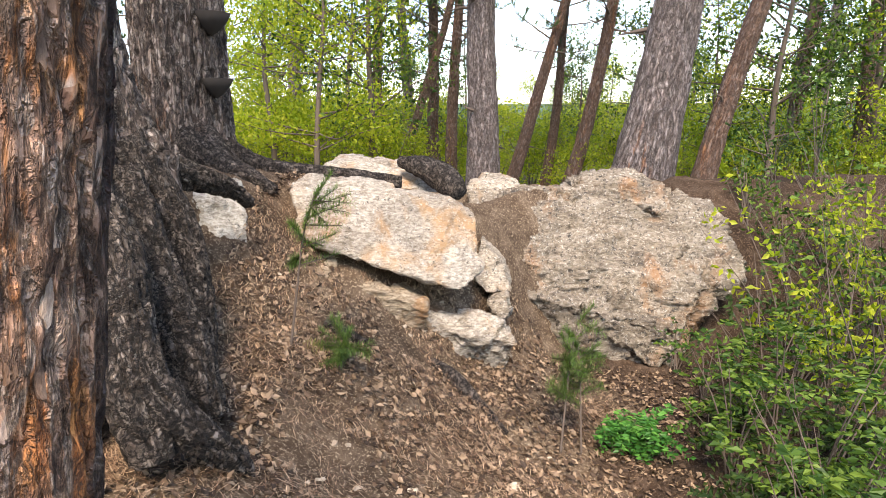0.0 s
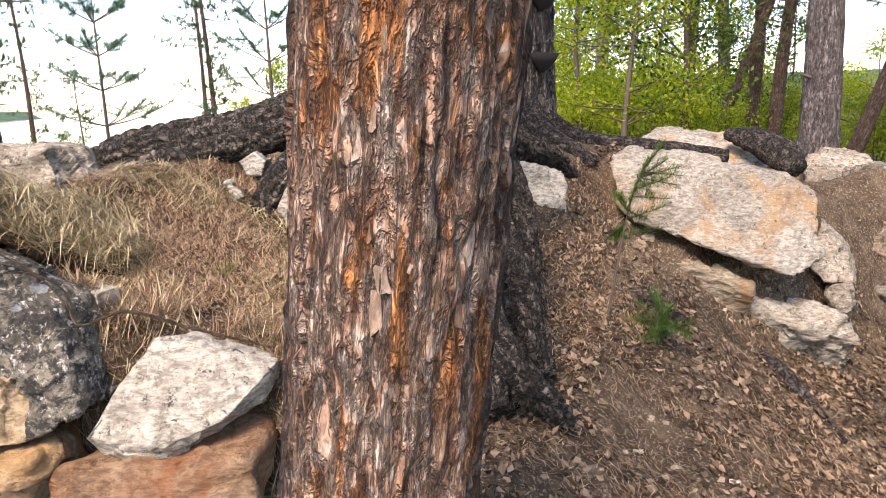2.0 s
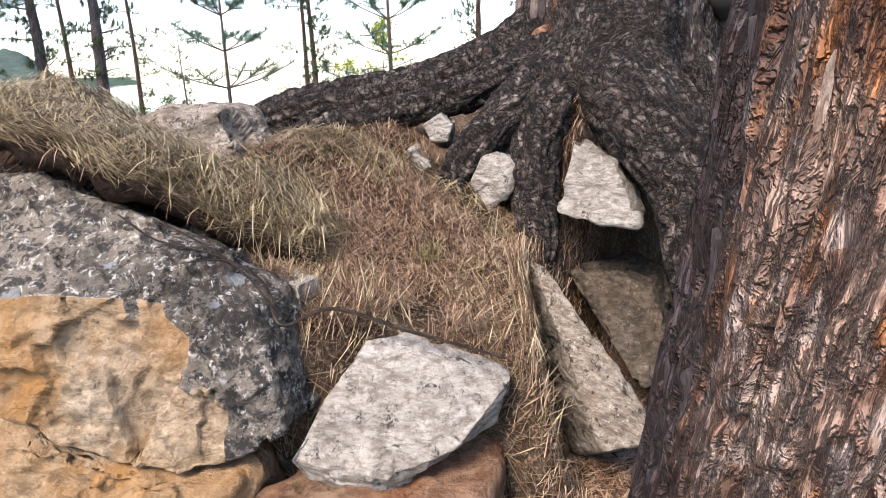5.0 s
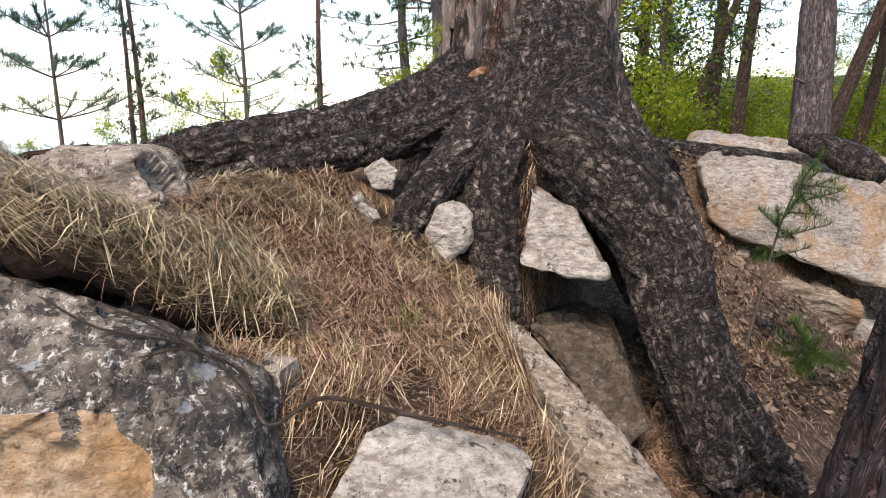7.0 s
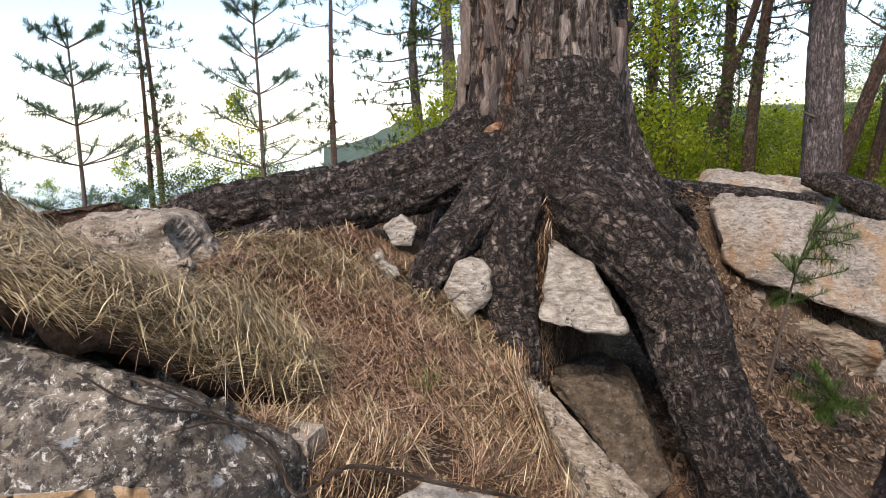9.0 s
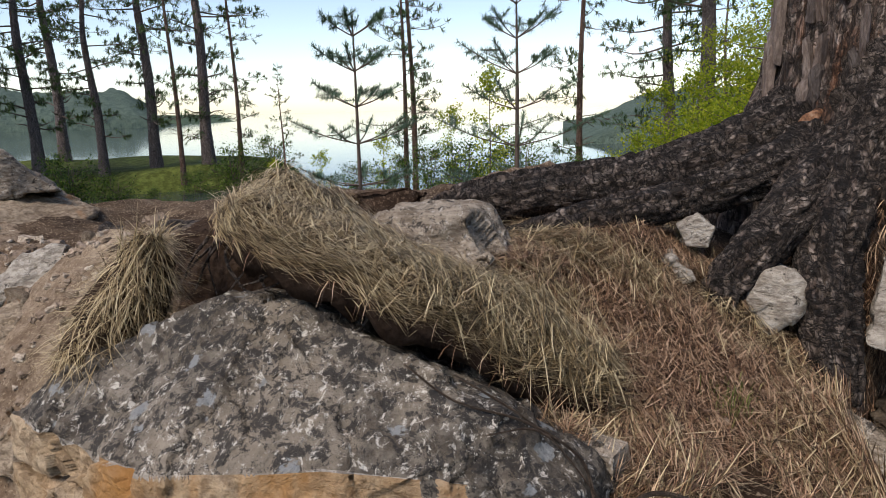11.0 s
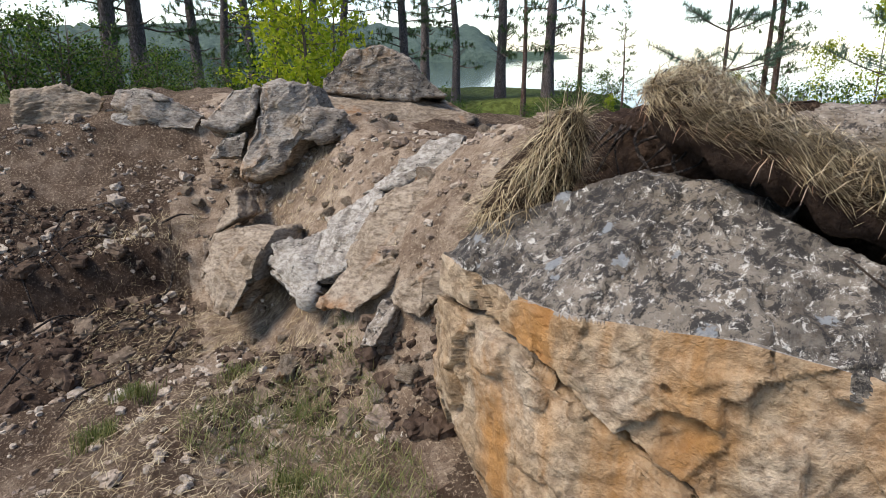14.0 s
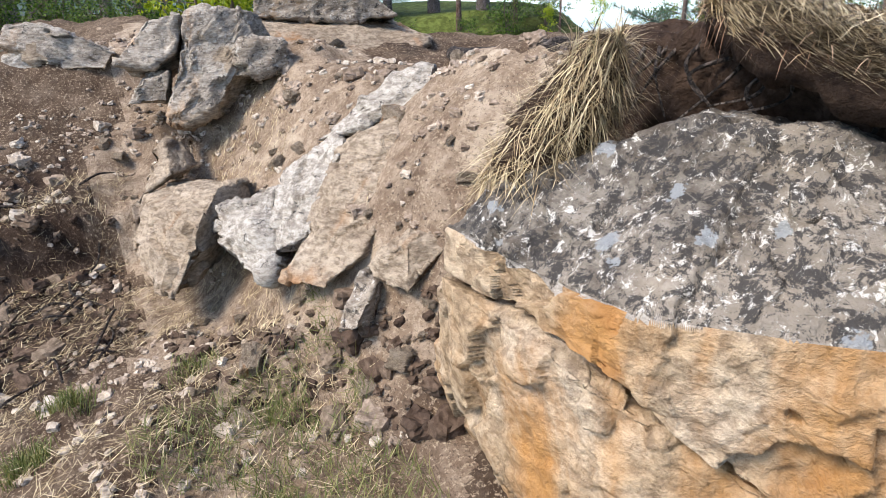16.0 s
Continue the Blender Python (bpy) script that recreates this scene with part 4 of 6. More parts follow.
zs = np.array([1.0, 1.5, 2.0, 2.6, 3.5, 6.0, 10.0, 15.0])
limb("trunk", old, np.stack([-4.17 + 0.0 * zs, 5.8 + 0.01 * zs, zs], 1), [0.38, 0.37, 0.36, 0.355, 0.34, 0.28, 0.2, 0.06], M_BARK_OLD,
     seg=170, step=0.018, bark=0.032, grain=(0.05, 0.5), seed=11, lobes=flare)
ROOTS = [
    ([(-4.2, 5.7, 1.85), (-4.5, 5.48, 1.62), (-4.85, 5.2, 1.47), (-5.26, 4.98, 1.41), (-5.7, 4.95, 1.33), (-6.0, 4.95, 1.2)], [0.2, 0.15, 0.125, 0.115, 0.085, 0.05]),
    ([(-4.2, 5.55, 1.65), (-4.42, 5.2, 1.5), (-4.65, 5.02, 1.42), (-4.99, 4.66, 1.33), (-5.25, 4.45, 1.22)], [0.13, 0.09, 0.075, 0.06, 0.04]),
    ([(-4.2, 5.5, 1.6), (-4.24, 5.12, 1.43), (-4.31, 4.96, 1.3), (-4.41, 4.83, 1.12), (-4.43, 4.76, 0.95)], [0.12, 0.1, 0.085, 0.075, 0.05]),
    ([(-4.15, 5.5, 1.65), (-4.13, 5.2, 1.45), (-4.12, 5.02, 1.25), (-4.08, 4.93, 1.05), (-4.02, 4.87, 0.8)], [0.14, 0.12, 0.1, 0.09, 0.07]),
    ([(-4.05, 5.65, 1.85), (-3.93, 5.42, 1.52), (-3.72, 5.22, 1.36), (-3.5, 5.1, 1.12), (-3.4, 5.0, 0.85), (-3.3, 4.9, 0.6), (-3.22, 4.88, 0.3)],
     [0.28, 0.24, 0.2, 0.165, 0.15, 0.13, 0.1]),
    ([(-3.36, 4.98, 0.8), (-3.22, 4.9, 0.58), (-3.08, 4.95, 0.38), (-2.97, 5.06, 0.22), (-2.93, 5.12, 0.1)], [0.1, 0.085, 0.07, 0.055, 0.03]),
    ([(-4.0, 5.9, 1.75), (-3.75, 6.1, 1.42), (-3.6, 6.4, 1.3), (-3.52, 6.65, 1.22), (-3.46, 6.85, 1.1)], [0.22, 0.12, 0.08, 0.06, 0.04]),
    ([(-3.85, 5.85, 1.5), (-3.62, 5.95, 1.1), (-3.5, 5.9, 0.75), (-3.42, 5.82, 0.5), (-3.38, 5.8, 0.3)], [0.2, 0.16, 0.13, 0.09, 0.05]),
    ([(-3.75, 5.6, 1.35), (-3.55, 5.5, 0.95), (-3.35, 5.4, 0.6), (-3.2, 5.35, 0.25)], [0.2, 0.17, 0.15, 0.1]),
]
for k, (pts, rad) in enumerate(ROOTS):
    limb("root", old, pts, rad, M_BARK_ROOT, seg=64, step=0.012, bark=0.021, grain=(0.04, 0.13), seed=20 + k)

rear = empty("pine_tree", (-4.45, 8.15, 0.9), "second old pine standing close behind with dark reddish bark", "pine tree")
zs = np.array([0.6, 1.3, 2.0, 3.5, 6.0, 10.0, 14.0])
limb("trunk", rear, np.stack([-4.45 + 0 * zs, 8.15 + 0 * zs, zs], 1), [0.5, 0.42, 0.38, 0.36, 0.3, 0.2, 0.06], M_BARK_OLD, seg=120, step=0.03,
     bark=0.028, grain=(0.05, 0.22), seed=41)
for k, (pts, rad) in enumerate([([(-4.3, 7.95, 1.5), (-3.95, 7.75, 1.28), (-3.7, 7.6, 1.2), (-3.5, 7.55, 1.1)], [0.2, 0.12, 0.08, 0.05]),
                                ([(-4.2, 8.1, 1.4), (-3.8, 8.2, 1.22), (-3.2, 8.3, 1.15), (-2.6, 8.2, 1.12)], [0.18, 0.12, 0.1, 0.06])]):
    limb("root", rear, pts, rad, M_BARK_ROOT, seg=40, step=0.02, bark=0.015, grain=(0.035, 0.12), seed=50 + k)
for at, s in [((-4.08, 7.98, 1.98), 0.13), ((-4.1, 8.0, 2.5), 0.15)]:
    u = np.linspace(0, np.pi * 2, 28, endpoint=False)
    rings = [(0.0, 0.05), (0.6, 0.06), (1.0, 0.0), (0.75, -0.5), (0.3, -1.0), (0.0, -1.2)]
    V = np.array([(r * math.cos(a) * s * (1 + 0.1 * math.sin(3 * a)), r * math.sin(a) * s, h * s) for r, h in rings for a in u])
    F = [(i * 28 + j, i * 28 + (j + 1) % 28, (i + 1) * 28 + (j + 1) % 28, (i + 1) * 28 + j) for i in range(5) for j in range(28)]
    mesh_object("bracket_fungus", V + np.array(at) - np.array(rear.location), F, M_BARK_ROOT, rear, "grey-brown bracket fungus on the trunk")


def bark_plates(thing, trunk_axis, radius_at, z0, z1, count, wide, tall, thick, tones, seed, name="bark_plate", around=(0, 2 * np.pi)):
    """Loose flakes of bark lying on a trunk: separate curved plates."""
    g = np.random.default_rng(seed)
    n = Nodes(name, 0.88, 0.25)
    col = n.ramp(n.random(), [(i / (len(tones) - 1), c) for i, c in enumerate(tones)])
    col = n.mix(n.step(n.noise(45, 6, 0.75, n.scaled((1.3, 1.3, 0.4))), 0.4, 0.68), n.mix(1.0, col, (0.5, 0.47, 0.46), "MULTIPLY"), col)
    mat = n.done(col, n.noise(60, 6, 0.75, n.scaled((1.3, 1.3, 0.5))), 0.008, 0.9)
    shapes = []
    for k in range(14):
        m = 15
        a = np.linspace(0, 2 * np.pi, m, endpoint=False)
        r = g.uniform(0.72, 1.12, m)
        ox = np.sign(np.cos(a)) * np.abs(np.cos(a)) ** 0.5 * r * wide * g.uniform(0.6, 1.2) / 2
        oz = np.sign(np.sin(a)) * np.abs(np.sin(a)) ** 0.5 * r * tall * g.uniform(0.6, 1.3) / 2
        bend = -ox ** 2 / (2 * 0.24)
        V = np.concatenate([np.stack([ox * 1.05, bend - 0.012, oz * 1.05], 1),
                            np.stack([ox, bend + thick * g.uniform(0.5, 1, m), oz], 1),
                            np.stack([ox * 0.6, bend * 0.36 + thick * g.uniform(0.8, 1.2, m), oz * 0.6], 1), [[0, thick, 0]]])
        F = [(r0 * m + i, r0 * m + (i + 1) % m, (r0 + 1) * m + (i + 1) % m, (r0 + 1) * m + i) for r0 in (0, 1) for i in range(m)]
        F += [(2 * m + i, 2 * m + (i + 1) % m, 3 * m) for i in range(m)]
        me = bpy.data.meshes.new(name)
        me.from_pydata(V.tolist(), [], [f[::-1] for f in F])
        me.materials.append(mat)
        shapes.append(me)
    for k in range(count):
        z, th = g.uniform(z0, z1), g.uniform(*around)
        c = trunk_axis(z)
        r = radius_at(z, th)
        ob = new(name, shapes[k % 14])
        ob.parent = thing
        ob.matrix_basis = (Matrix.Translation((c[0] + r * math.cos(th) - thing.location[0], c[1] + r * math.sin(th) - thing.location[1], z - thing.location[2]))
                           @ pose(0, 0, 0, 0, 0, math.degrees(th) - 90) @ pose(0, 0, 0, g.normal(0, 3), g.normal(0, 6), g.normal(0, 4)))


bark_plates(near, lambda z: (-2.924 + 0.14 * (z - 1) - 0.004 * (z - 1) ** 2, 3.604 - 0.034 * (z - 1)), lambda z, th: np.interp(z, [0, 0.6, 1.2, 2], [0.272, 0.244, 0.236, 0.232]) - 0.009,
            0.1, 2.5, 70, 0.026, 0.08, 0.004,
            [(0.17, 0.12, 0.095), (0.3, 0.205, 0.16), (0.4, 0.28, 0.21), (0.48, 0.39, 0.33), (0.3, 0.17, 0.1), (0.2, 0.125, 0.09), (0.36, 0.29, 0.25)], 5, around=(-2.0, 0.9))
# Plates for the dark side: same flakes, with shade put into their tones.
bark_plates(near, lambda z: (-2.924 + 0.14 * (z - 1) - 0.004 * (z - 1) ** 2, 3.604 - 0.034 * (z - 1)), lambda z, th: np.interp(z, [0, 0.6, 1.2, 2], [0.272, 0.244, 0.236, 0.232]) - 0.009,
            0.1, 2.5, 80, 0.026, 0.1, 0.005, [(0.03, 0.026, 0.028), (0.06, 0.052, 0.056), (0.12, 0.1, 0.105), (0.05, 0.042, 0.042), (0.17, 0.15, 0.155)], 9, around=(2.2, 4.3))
bark_plates(old, lambda z: (-4.17, 5.8 + 0.01 * z), lambda z, th: 0.358 + 0.15 * math.exp(-max(0, z - 1.45) / 0.3), 1.75, 3.0, 160, 0.05, 0.26, 0.022,
            [(0.1, 0.085, 0.078), (0.19, 0.155, 0.14), (0.33, 0.28, 0.25), (0.16, 0.12, 0.1), (0.38, 0.33, 0.3)], 6)

V, F, N0 = rock_mesh(block((0, 0, 0), (0.11, 0.08, 0.1), 55, squash=0.4), res=0.009, round_steps=3, amp=0.02, seed=8)
nn = Nodes("bark_scar", 0.85, 0.3)
M_SCAR = nn.done(nn.ramp(nn.noise(30, 5, 0.7), [(0.4, (0.06, 0.03, 0.02)), (0.55, (0.22, 0.11, 0.06)), (0.7, (0.36, 0.24, 0.17))]), nn.noise(40, 5, 0.7), 0.01, 0.9)
mesh_object("bark_scar", V + np.array([-4.31, 5.43, 1.7]) - np.array(old.location), F, M_SCAR, old, "orange-brown scar where the bark is lost")


# ---- trees further off ----
def blades(at, along, length, width, droop=0.0):
    """Thin bent blades: three cross-sections each. at, along: (n, 3); length, width: (n,)."""
    n = len(at)
    side = np.cross(along, np.array([0.13, 0.21, 1.0]))
    side /= np.linalg.norm(side, axis=1)[:, None] + 1e-9
    mid = at + along * (length * 0.5)[:, None] + np.array([0, 0, 1.0]) * (droop * 0.25 * length)[:, None]
    tip = at + along * length[:, None] - np.array([0, 0, 1.0]) * (droop * 0.5 * length)[:, None]
    w = side * (width * 0.5)[:, None]
    V = np.stack([at - w, at + w, mid + w, mid - w, tip], 1).reshape(-1, 3)
    k = np.arange(n)[:, None] * 5
    quads = (k + np.array([0, 1, 2, 3])).tolist()
    tris = (k + np.array([3, 2, 4])).tolist()
    return V, quads + tris


def unit(g, n):
    v = g.normal(size=(n, 3))
    return v / np.linalg.norm(v, axis=1)[:, None]


def brush(g, start, end, count, length, width):
    """Needles round a twig from start to end."""
    t = g.random(count)
    d = (end - start) / (np.linalg.norm(end - start) + 1e-9)
    at = start + (end - start) * t[:, None]
    along = unit(g, count) * 0.8 + d * 0.75
    along /= np.linalg.norm(along, axis=1)[:, None]
    return blades(at, along, length * g.uniform(0.7, 1.2, count), np.full(count, width), np.full(count, 0.1))


def merge(parts):
    V, F, o = [], [], 0
    for v, f, *_ in parts:
        V.append(v)
        F += [[i + o for i in q] for q in f]
        o += len(v)
    return np.concatenate(V), F


def pine(name, label, height, radius, seed, crown_from, bark, group, lean=0.0, n_branches=26, needle=0.09, width=0.008, per_twig=26, dead=6, reach=1.6, needles_mat=None):
    g = np.random.default_rng(seed)
    thing = empty(name, (0, 0, 0), label, "pine tree", group)
    zs = np.linspace(-0.3, height, 9)
    bend = g.normal(0, 0.02, 2)
    px = lean * zs + bend[0] * zs * np.sin(zs * 0.7)
    py = bend[1] * zs * np.cos(zs * 0.6)
    rad = radius * np.clip(1.12 - zs / height * 1.05, 0.07, 2)
    rad[0] *= 1.25
    V, F, co = tube(np.stack([px, py, zs], 1), rad, seg=20, step=0.12, bark=radius * 0.09, grain=(0.07, 0.16), seed=seed)
    mesh_object("trunk", V, F, bark, thing, bark=co)
    wood, green = [], []
    for k in range(n_branches + dead):
        is_dead = k >= n_branches
        z = g.uniform(1.2, crown_from + 1) if is_dead else crown_from + (height - crown_from) * (k + g.random()) / n_branches
        if z > height * 0.98:
            continue
        a = g.uniform(0, 2 * np.pi)
        f = (z - crown_from) / max(0.1, height - crown_from)
        ln = reach * (0.35 + 0.65 * (1 - abs(2 * np.clip(f, 0, 1) - 0.7))) * g.uniform(0.6, 1.1) * (0.5 if is_dead else 1)
        o = np.array([np.interp(z, zs, px), np.interp(z, zs, py), z])
        d = np.array([math.cos(a), math.sin(a), g.uniform(-0.25, 0.35)])
        p = np.array([o, o + d * ln * 0.5 + [0, 0, g.normal(0, 0.06)], o + d * ln + [0, 0, g.uniform(-0.1, 0.25) * ln]])
        wood.append(tube(p, [radius * 0.16, radius * 0.11, 0.006], seg=5, step=0.25))
        if is_dead:
            continue
        for m in range(int(5 + ln * 4)):
            t = g.uniform(0.3, 1.0)
            b = p[0] + (p[2] - p[0]) * t
            e = b + unit(g, 1)[0] * np.array([1, 1, 0.55]) * g.uniform(0.12, 0.32) * (0.6 + 0.5 * reach) + d * 0.1 + [0, 0, 0.06]
            wood.append(tube(np.array([b, (b + e) / 2 + [0, 0, -0.02], e]), [0.007, 0.005, 0.003], seg=3, step=0.3, cap=False))
            green.append(brush(g, b * 0.6 + e * 0.4, e, per_twig, needle, width))
    V, F = merge(wood)
    tagged(mesh_object("branchwood", V, F, M_TWIG, thing), kind="stuff")
    V, F = merge(green)
    tagged(mesh_object("needles", V, F, needles_mat or M_NEEDLE, thing, smooth=False), kind="stuff")
    return thing


def leaf_faces(at, along, size, g, ratio=0.55):
    """Pointed leaves folded along the midrib: two quads each."""
    n = len(at)
    side = np.cross(along, unit(g, n))
    side /= np.linalg.norm(side, axis=1)[:, None] + 1e-9
    up = np.cross(side, along)
    l = size[:, None]
    a, b = at, at + along * l
    m = at + along * l * 0.45
    V = np.stack([a, m + side * l * ratio * 0.5 + up * l * 0.12, b, m - side * l * ratio * 0.5 + up * l * 0.12], 1).reshape(-1, 3)
    k = np.arange(n)[:, None] * 4
    return V, np.concatenate([k + np.array([0, 1, 2]), k + np.array([0, 2, 3])]).tolist()


def broadleaf(name, label, height, radius, seed, leaf, count, mat, group, spread_to=1.4, low=0.15, category="tree", stems=1):
    g = np.random.default_rng(seed)
    thing = empty(name, (0, 0, 0), label, category, group)
    wood, ends = [], []
    for s in range(stems):
        a0 = g.uniform(0, 2 * np.pi)
        tilt = 0.04 if stems == 1 else g.uniform(0.1, 0.35)
        zs = np.linspace(-0.1, height * g.uniform(0.8, 1), 6)
        p = np.stack([np.cos(a0) * tilt * zs + g.normal(0, 0.03, 6) * height * 0.2, np.sin(a0) * tilt * zs + g.normal(0, 0.03, 6) * height * 0.2, zs], 1)
        p[0, :2] = g.normal(0, 0.04, 2)
        wood.append(tube(p, radius * np.linspace(1.1, 0.15, 6), seg=7, step=0.2))
        for k in range(int(22 / stems) + 6):
            f = g.uniform(low, 1)
            o = p[0] + 0
            o = np.array([np.interp(f * zs[-1], zs, p[:, c]) for c in range(3)])
            a = g.uniform(0, 2 * np.pi)
            ln = spread_to * (0.35 + 0.65 * math.sin(math.pi * min(1, f * 0.9 + 0.12))) * g.uniform(0.5, 1.1)
            e = o + np.array([math.cos(a), math.sin(a), g.uniform(0.1, 0.8)]) * ln
            wood.append(tube(np.array([o, (o + e) / 2 + g.normal(0, 0.05, 3) * ln, e]), [radius * 0.3, radius * 0.18, 0.004], seg=4, step=0.25, cap=False))
            ends.append((o, e))
    V, F = merge(wood)
    tagged(mesh_object("branchwood", V, F, M_TWIG, thing), kind="stuff")
    ends = np.array(ends)
    i = g.integers(0, len(ends), count)
    t = g.uniform(0.25, 1.08, count)[:, None]
    at = ends[i, 0] * (1 - t) + ends[i, 1] * t + g.normal(0, 0.13, (count, 3)) * spread_to * np.array([1, 1, 0.8])
    along = unit(g, count) + np.array([0, 0, -0.3])
    along /= np.linalg.norm(along, axis=1)[:, None]
    V, F = leaf_faces(at, along, leaf * g.uniform(0.6, 1.3, count), g)
    tagged(mesh_object("leaves", V, F, mat, thing, smooth=False), kind="stuff")
    return thing


def azimuth(deg_left, dist, origin=EYE_XY):
    """A point seen from the path, so many degrees left of north."""
    a = radians(deg_left)
    return origin[0] - dist * math.sin(a), origin[1] + dist * math.cos(a)


def plant(ob, x, y, rz=0, lift=-0.05, size=1.0):
    ob.matrix_basis = pose(x, y, float(land(x, y)[0]) + lift, 0, 0, rz) @ Matrix.Diagonal((size, size, size, 1))
    return ob


def again(ob, x, y, rz=0, size=1.0, lift=-0.05, tip=0.0):
    base = pose(x, y, float(land(x, y)[0]) + lift, 0, tip, 0) @ pose(0, 0, 0, 0, 0, rz)
    c = copy_thing(ob, Matrix.Identity(4))
    c.matrix_basis = base @ Matrix.Diagonal((size, size, size, 1))
    return c


PINE_GREY = pine("pine_tree", "grey-barked pine with a high thin crown", 15, 0.25, 101, 3.4, M_BARK_FAR, "pines behind the bank", n_branches=36, per_twig=30, needle=0.13, width=0.014, reach=2.4)
PINE_RED = pine("pine_tree", "slender pine with orange-brown upper bark", 13, 0.13, 102, 3.2, M_BARK_RED, "pines behind the bank", n_branches=30, per_twig=28, needle=0.13, width=0.014, reach=1.9)
PINE_SHORE = pine("pine_tree", "dark pine on the lake shore with open branches", 14, 0.22, 103, 2.0, M_BARK_FAR, "pines on the lake shore", n_branches=40, per_twig=26, needle=0.2, width=0.024, reach=2.6)
PINE_THIN = pine("pine_tree", "thin young pine with sparse branches", 9, 0.08, 104, 1.2, M_BARK_RED, "pines on the lake shore", n_branches=30, per_twig=20, needle=0.13, width=0.018, reach=1.2)
BIRCH = broadleaf("birch_tree", "young birch in fresh yellow-green leaf", 7, 0.06, 111, 0.085, 5200, M_LEAF_SPRING, "broadleaf trees", 1.7)
ALDER = broadleaf("alder_tree", "leafy green tree in the wood behind", 8, 0.08, 112, 0.11, 4200, M_LEAF_GREEN, "broadleaf trees", 2.0)
BUSH = broadleaf("bush", "green leafy bush by the water", 1.5, 0.02, 113, 0.06, 2200, M_LEAF_GREEN, "bushes by the shore", 0.7, 0.1, "bush", 5)
YOUNG = broadleaf("birch_tree", "slim birch with sparse bright leaves", 5, 0.03, 114, 0.1, 2200, M_LEAF_SPRING, "broadleaf trees", 0.9, 0.12)


def sapling(name, label, height, seed, at, whorls=6, rz=0):
    """A young pine with whorls of upturned branches."""
    g = np.random.default_rng(seed)
    thing = empty(name, (0, 0, 0), label, "young pine", "young pines on the bank")
    V, F, _ = tube([(0, 0, -0.1), (0.01, 0, height * 0.5), (0, 0.01, height)], [0.024 * height / 2, 0.016 * height / 2, 0.006], seg=8, step=0.06)
    mesh_object("trunk", V, F, M_TWIG, thing)
    for k in range(whorls):
        z = height * (0.08 + 0.8 * (k / (whorls - 1)) ** 0.9)
        ln = height * (0.34 if k > 1 else 0.42) * (1.0 - 0.62 * k / whorls)
        for m in range(5):
            wood, green = [], []
            a = 2 * np.pi * m / 5 + g.uniform(-0.3, 0.3) + k
            d = np.array([math.cos(a), math.sin(a), 0.25 + 0.1 * k])
            o = np.array([0, 0, z])
            e = o + d * ln * g.uniform(0.7, 1.1)
            mid = (o + e) / 2 - [0, 0, 0.05 * ln]
            wood.append(tube([o, mid, e], [0.009, 0.007, 0.003], seg=5, step=0.08, cap=False))
            green.append(brush(g, mid, e + (e - mid) * 0.1, 230, 0.08, 0.005))
            for q in range(3):
                b = mid + (e - mid) * g.uniform(0, 0.7)
                e2 = b + (d * 0.4 + np.array([-d[1], d[0], 0.2]) * g.choice([-1, 1])) * ln * 0.3
                wood.append(tube([b, (b + e2) / 2, e2], [0.005, 0.004, 0.002], seg=4, step=0.1, cap=False))
                green.append(brush(g, b, e2, 90, 0.075, 0.005))
            V, F = merge(wood)
            branch = mesh_object("branch", V, F, M_TWIG, thing)
            V, F = merge(green)
            tagged(mesh_object("needles", V, F, M_NEEDLE_BLUE, branch, "blue-green needles", smooth=False), kind="stuff")
    V, F = brush(g, np.array([0, 0, height * 0.8]), np.array([0, 0, height]), 120, 0.06, 0.005)
    tagged(mesh_object("top_needles", V, F, M_NEEDLE_BLUE, thing, smooth=False), kind="stuff")
    x, y = at
    return plant(thing, x, y, rz)


START_XY = np.array([-1.93, 2.43])
sapling("young_pine", "young blue-green pine with open whorls on the bank", 2.1, 201, azimuth(47.8, 8.0), 5)
sapling("young_pine", "taller young pine with tiered whorls on the bank", 2.9, 202, azimuth(34.6, 9.0), 6, 40)

# pines behind the bank, seen from the start
plant(PINE_GREY, *azimuth(-0.4, 10.8, START_XY), 20)
again(PINE_GREY, *azimuth(-13.3, 9.0, START_XY), 130, 1.22, tip=8)
again(PINE_RED, *azimuth(-17.5, 12, START_XY), 40, 1.35, tip=13)
plant(PINE_RED, *azimuth(2.2, 15, START_XY), 60)
for a, d, rz, s, tip in [(3.9, 16, 10, 1.1, 0), (6.7, 15, 80, 0.8, 13), (-1.9, 14, 200, 1.0, 17), (-5.2, 15, 300, 0.85, 8), (-6.9, 14, 250, 1.1, 14),
                         (-24, 20, 30, 1.2, 3), (-29, 17, 90, 1.3, -2), (8.5, 19, 33, 1.2, 0)]:
    again(PINE_RED, *azimuth(a, d, START_XY), rz, s, tip=tip)
for a, d, rz, s in [(6, 22, 50, 0.9), (-26, 25, 180, 1.0), (15, 20, 210, 0.9)]:
    again(PINE_SHORE, *azimuth(a, d, START_XY), rz, s)

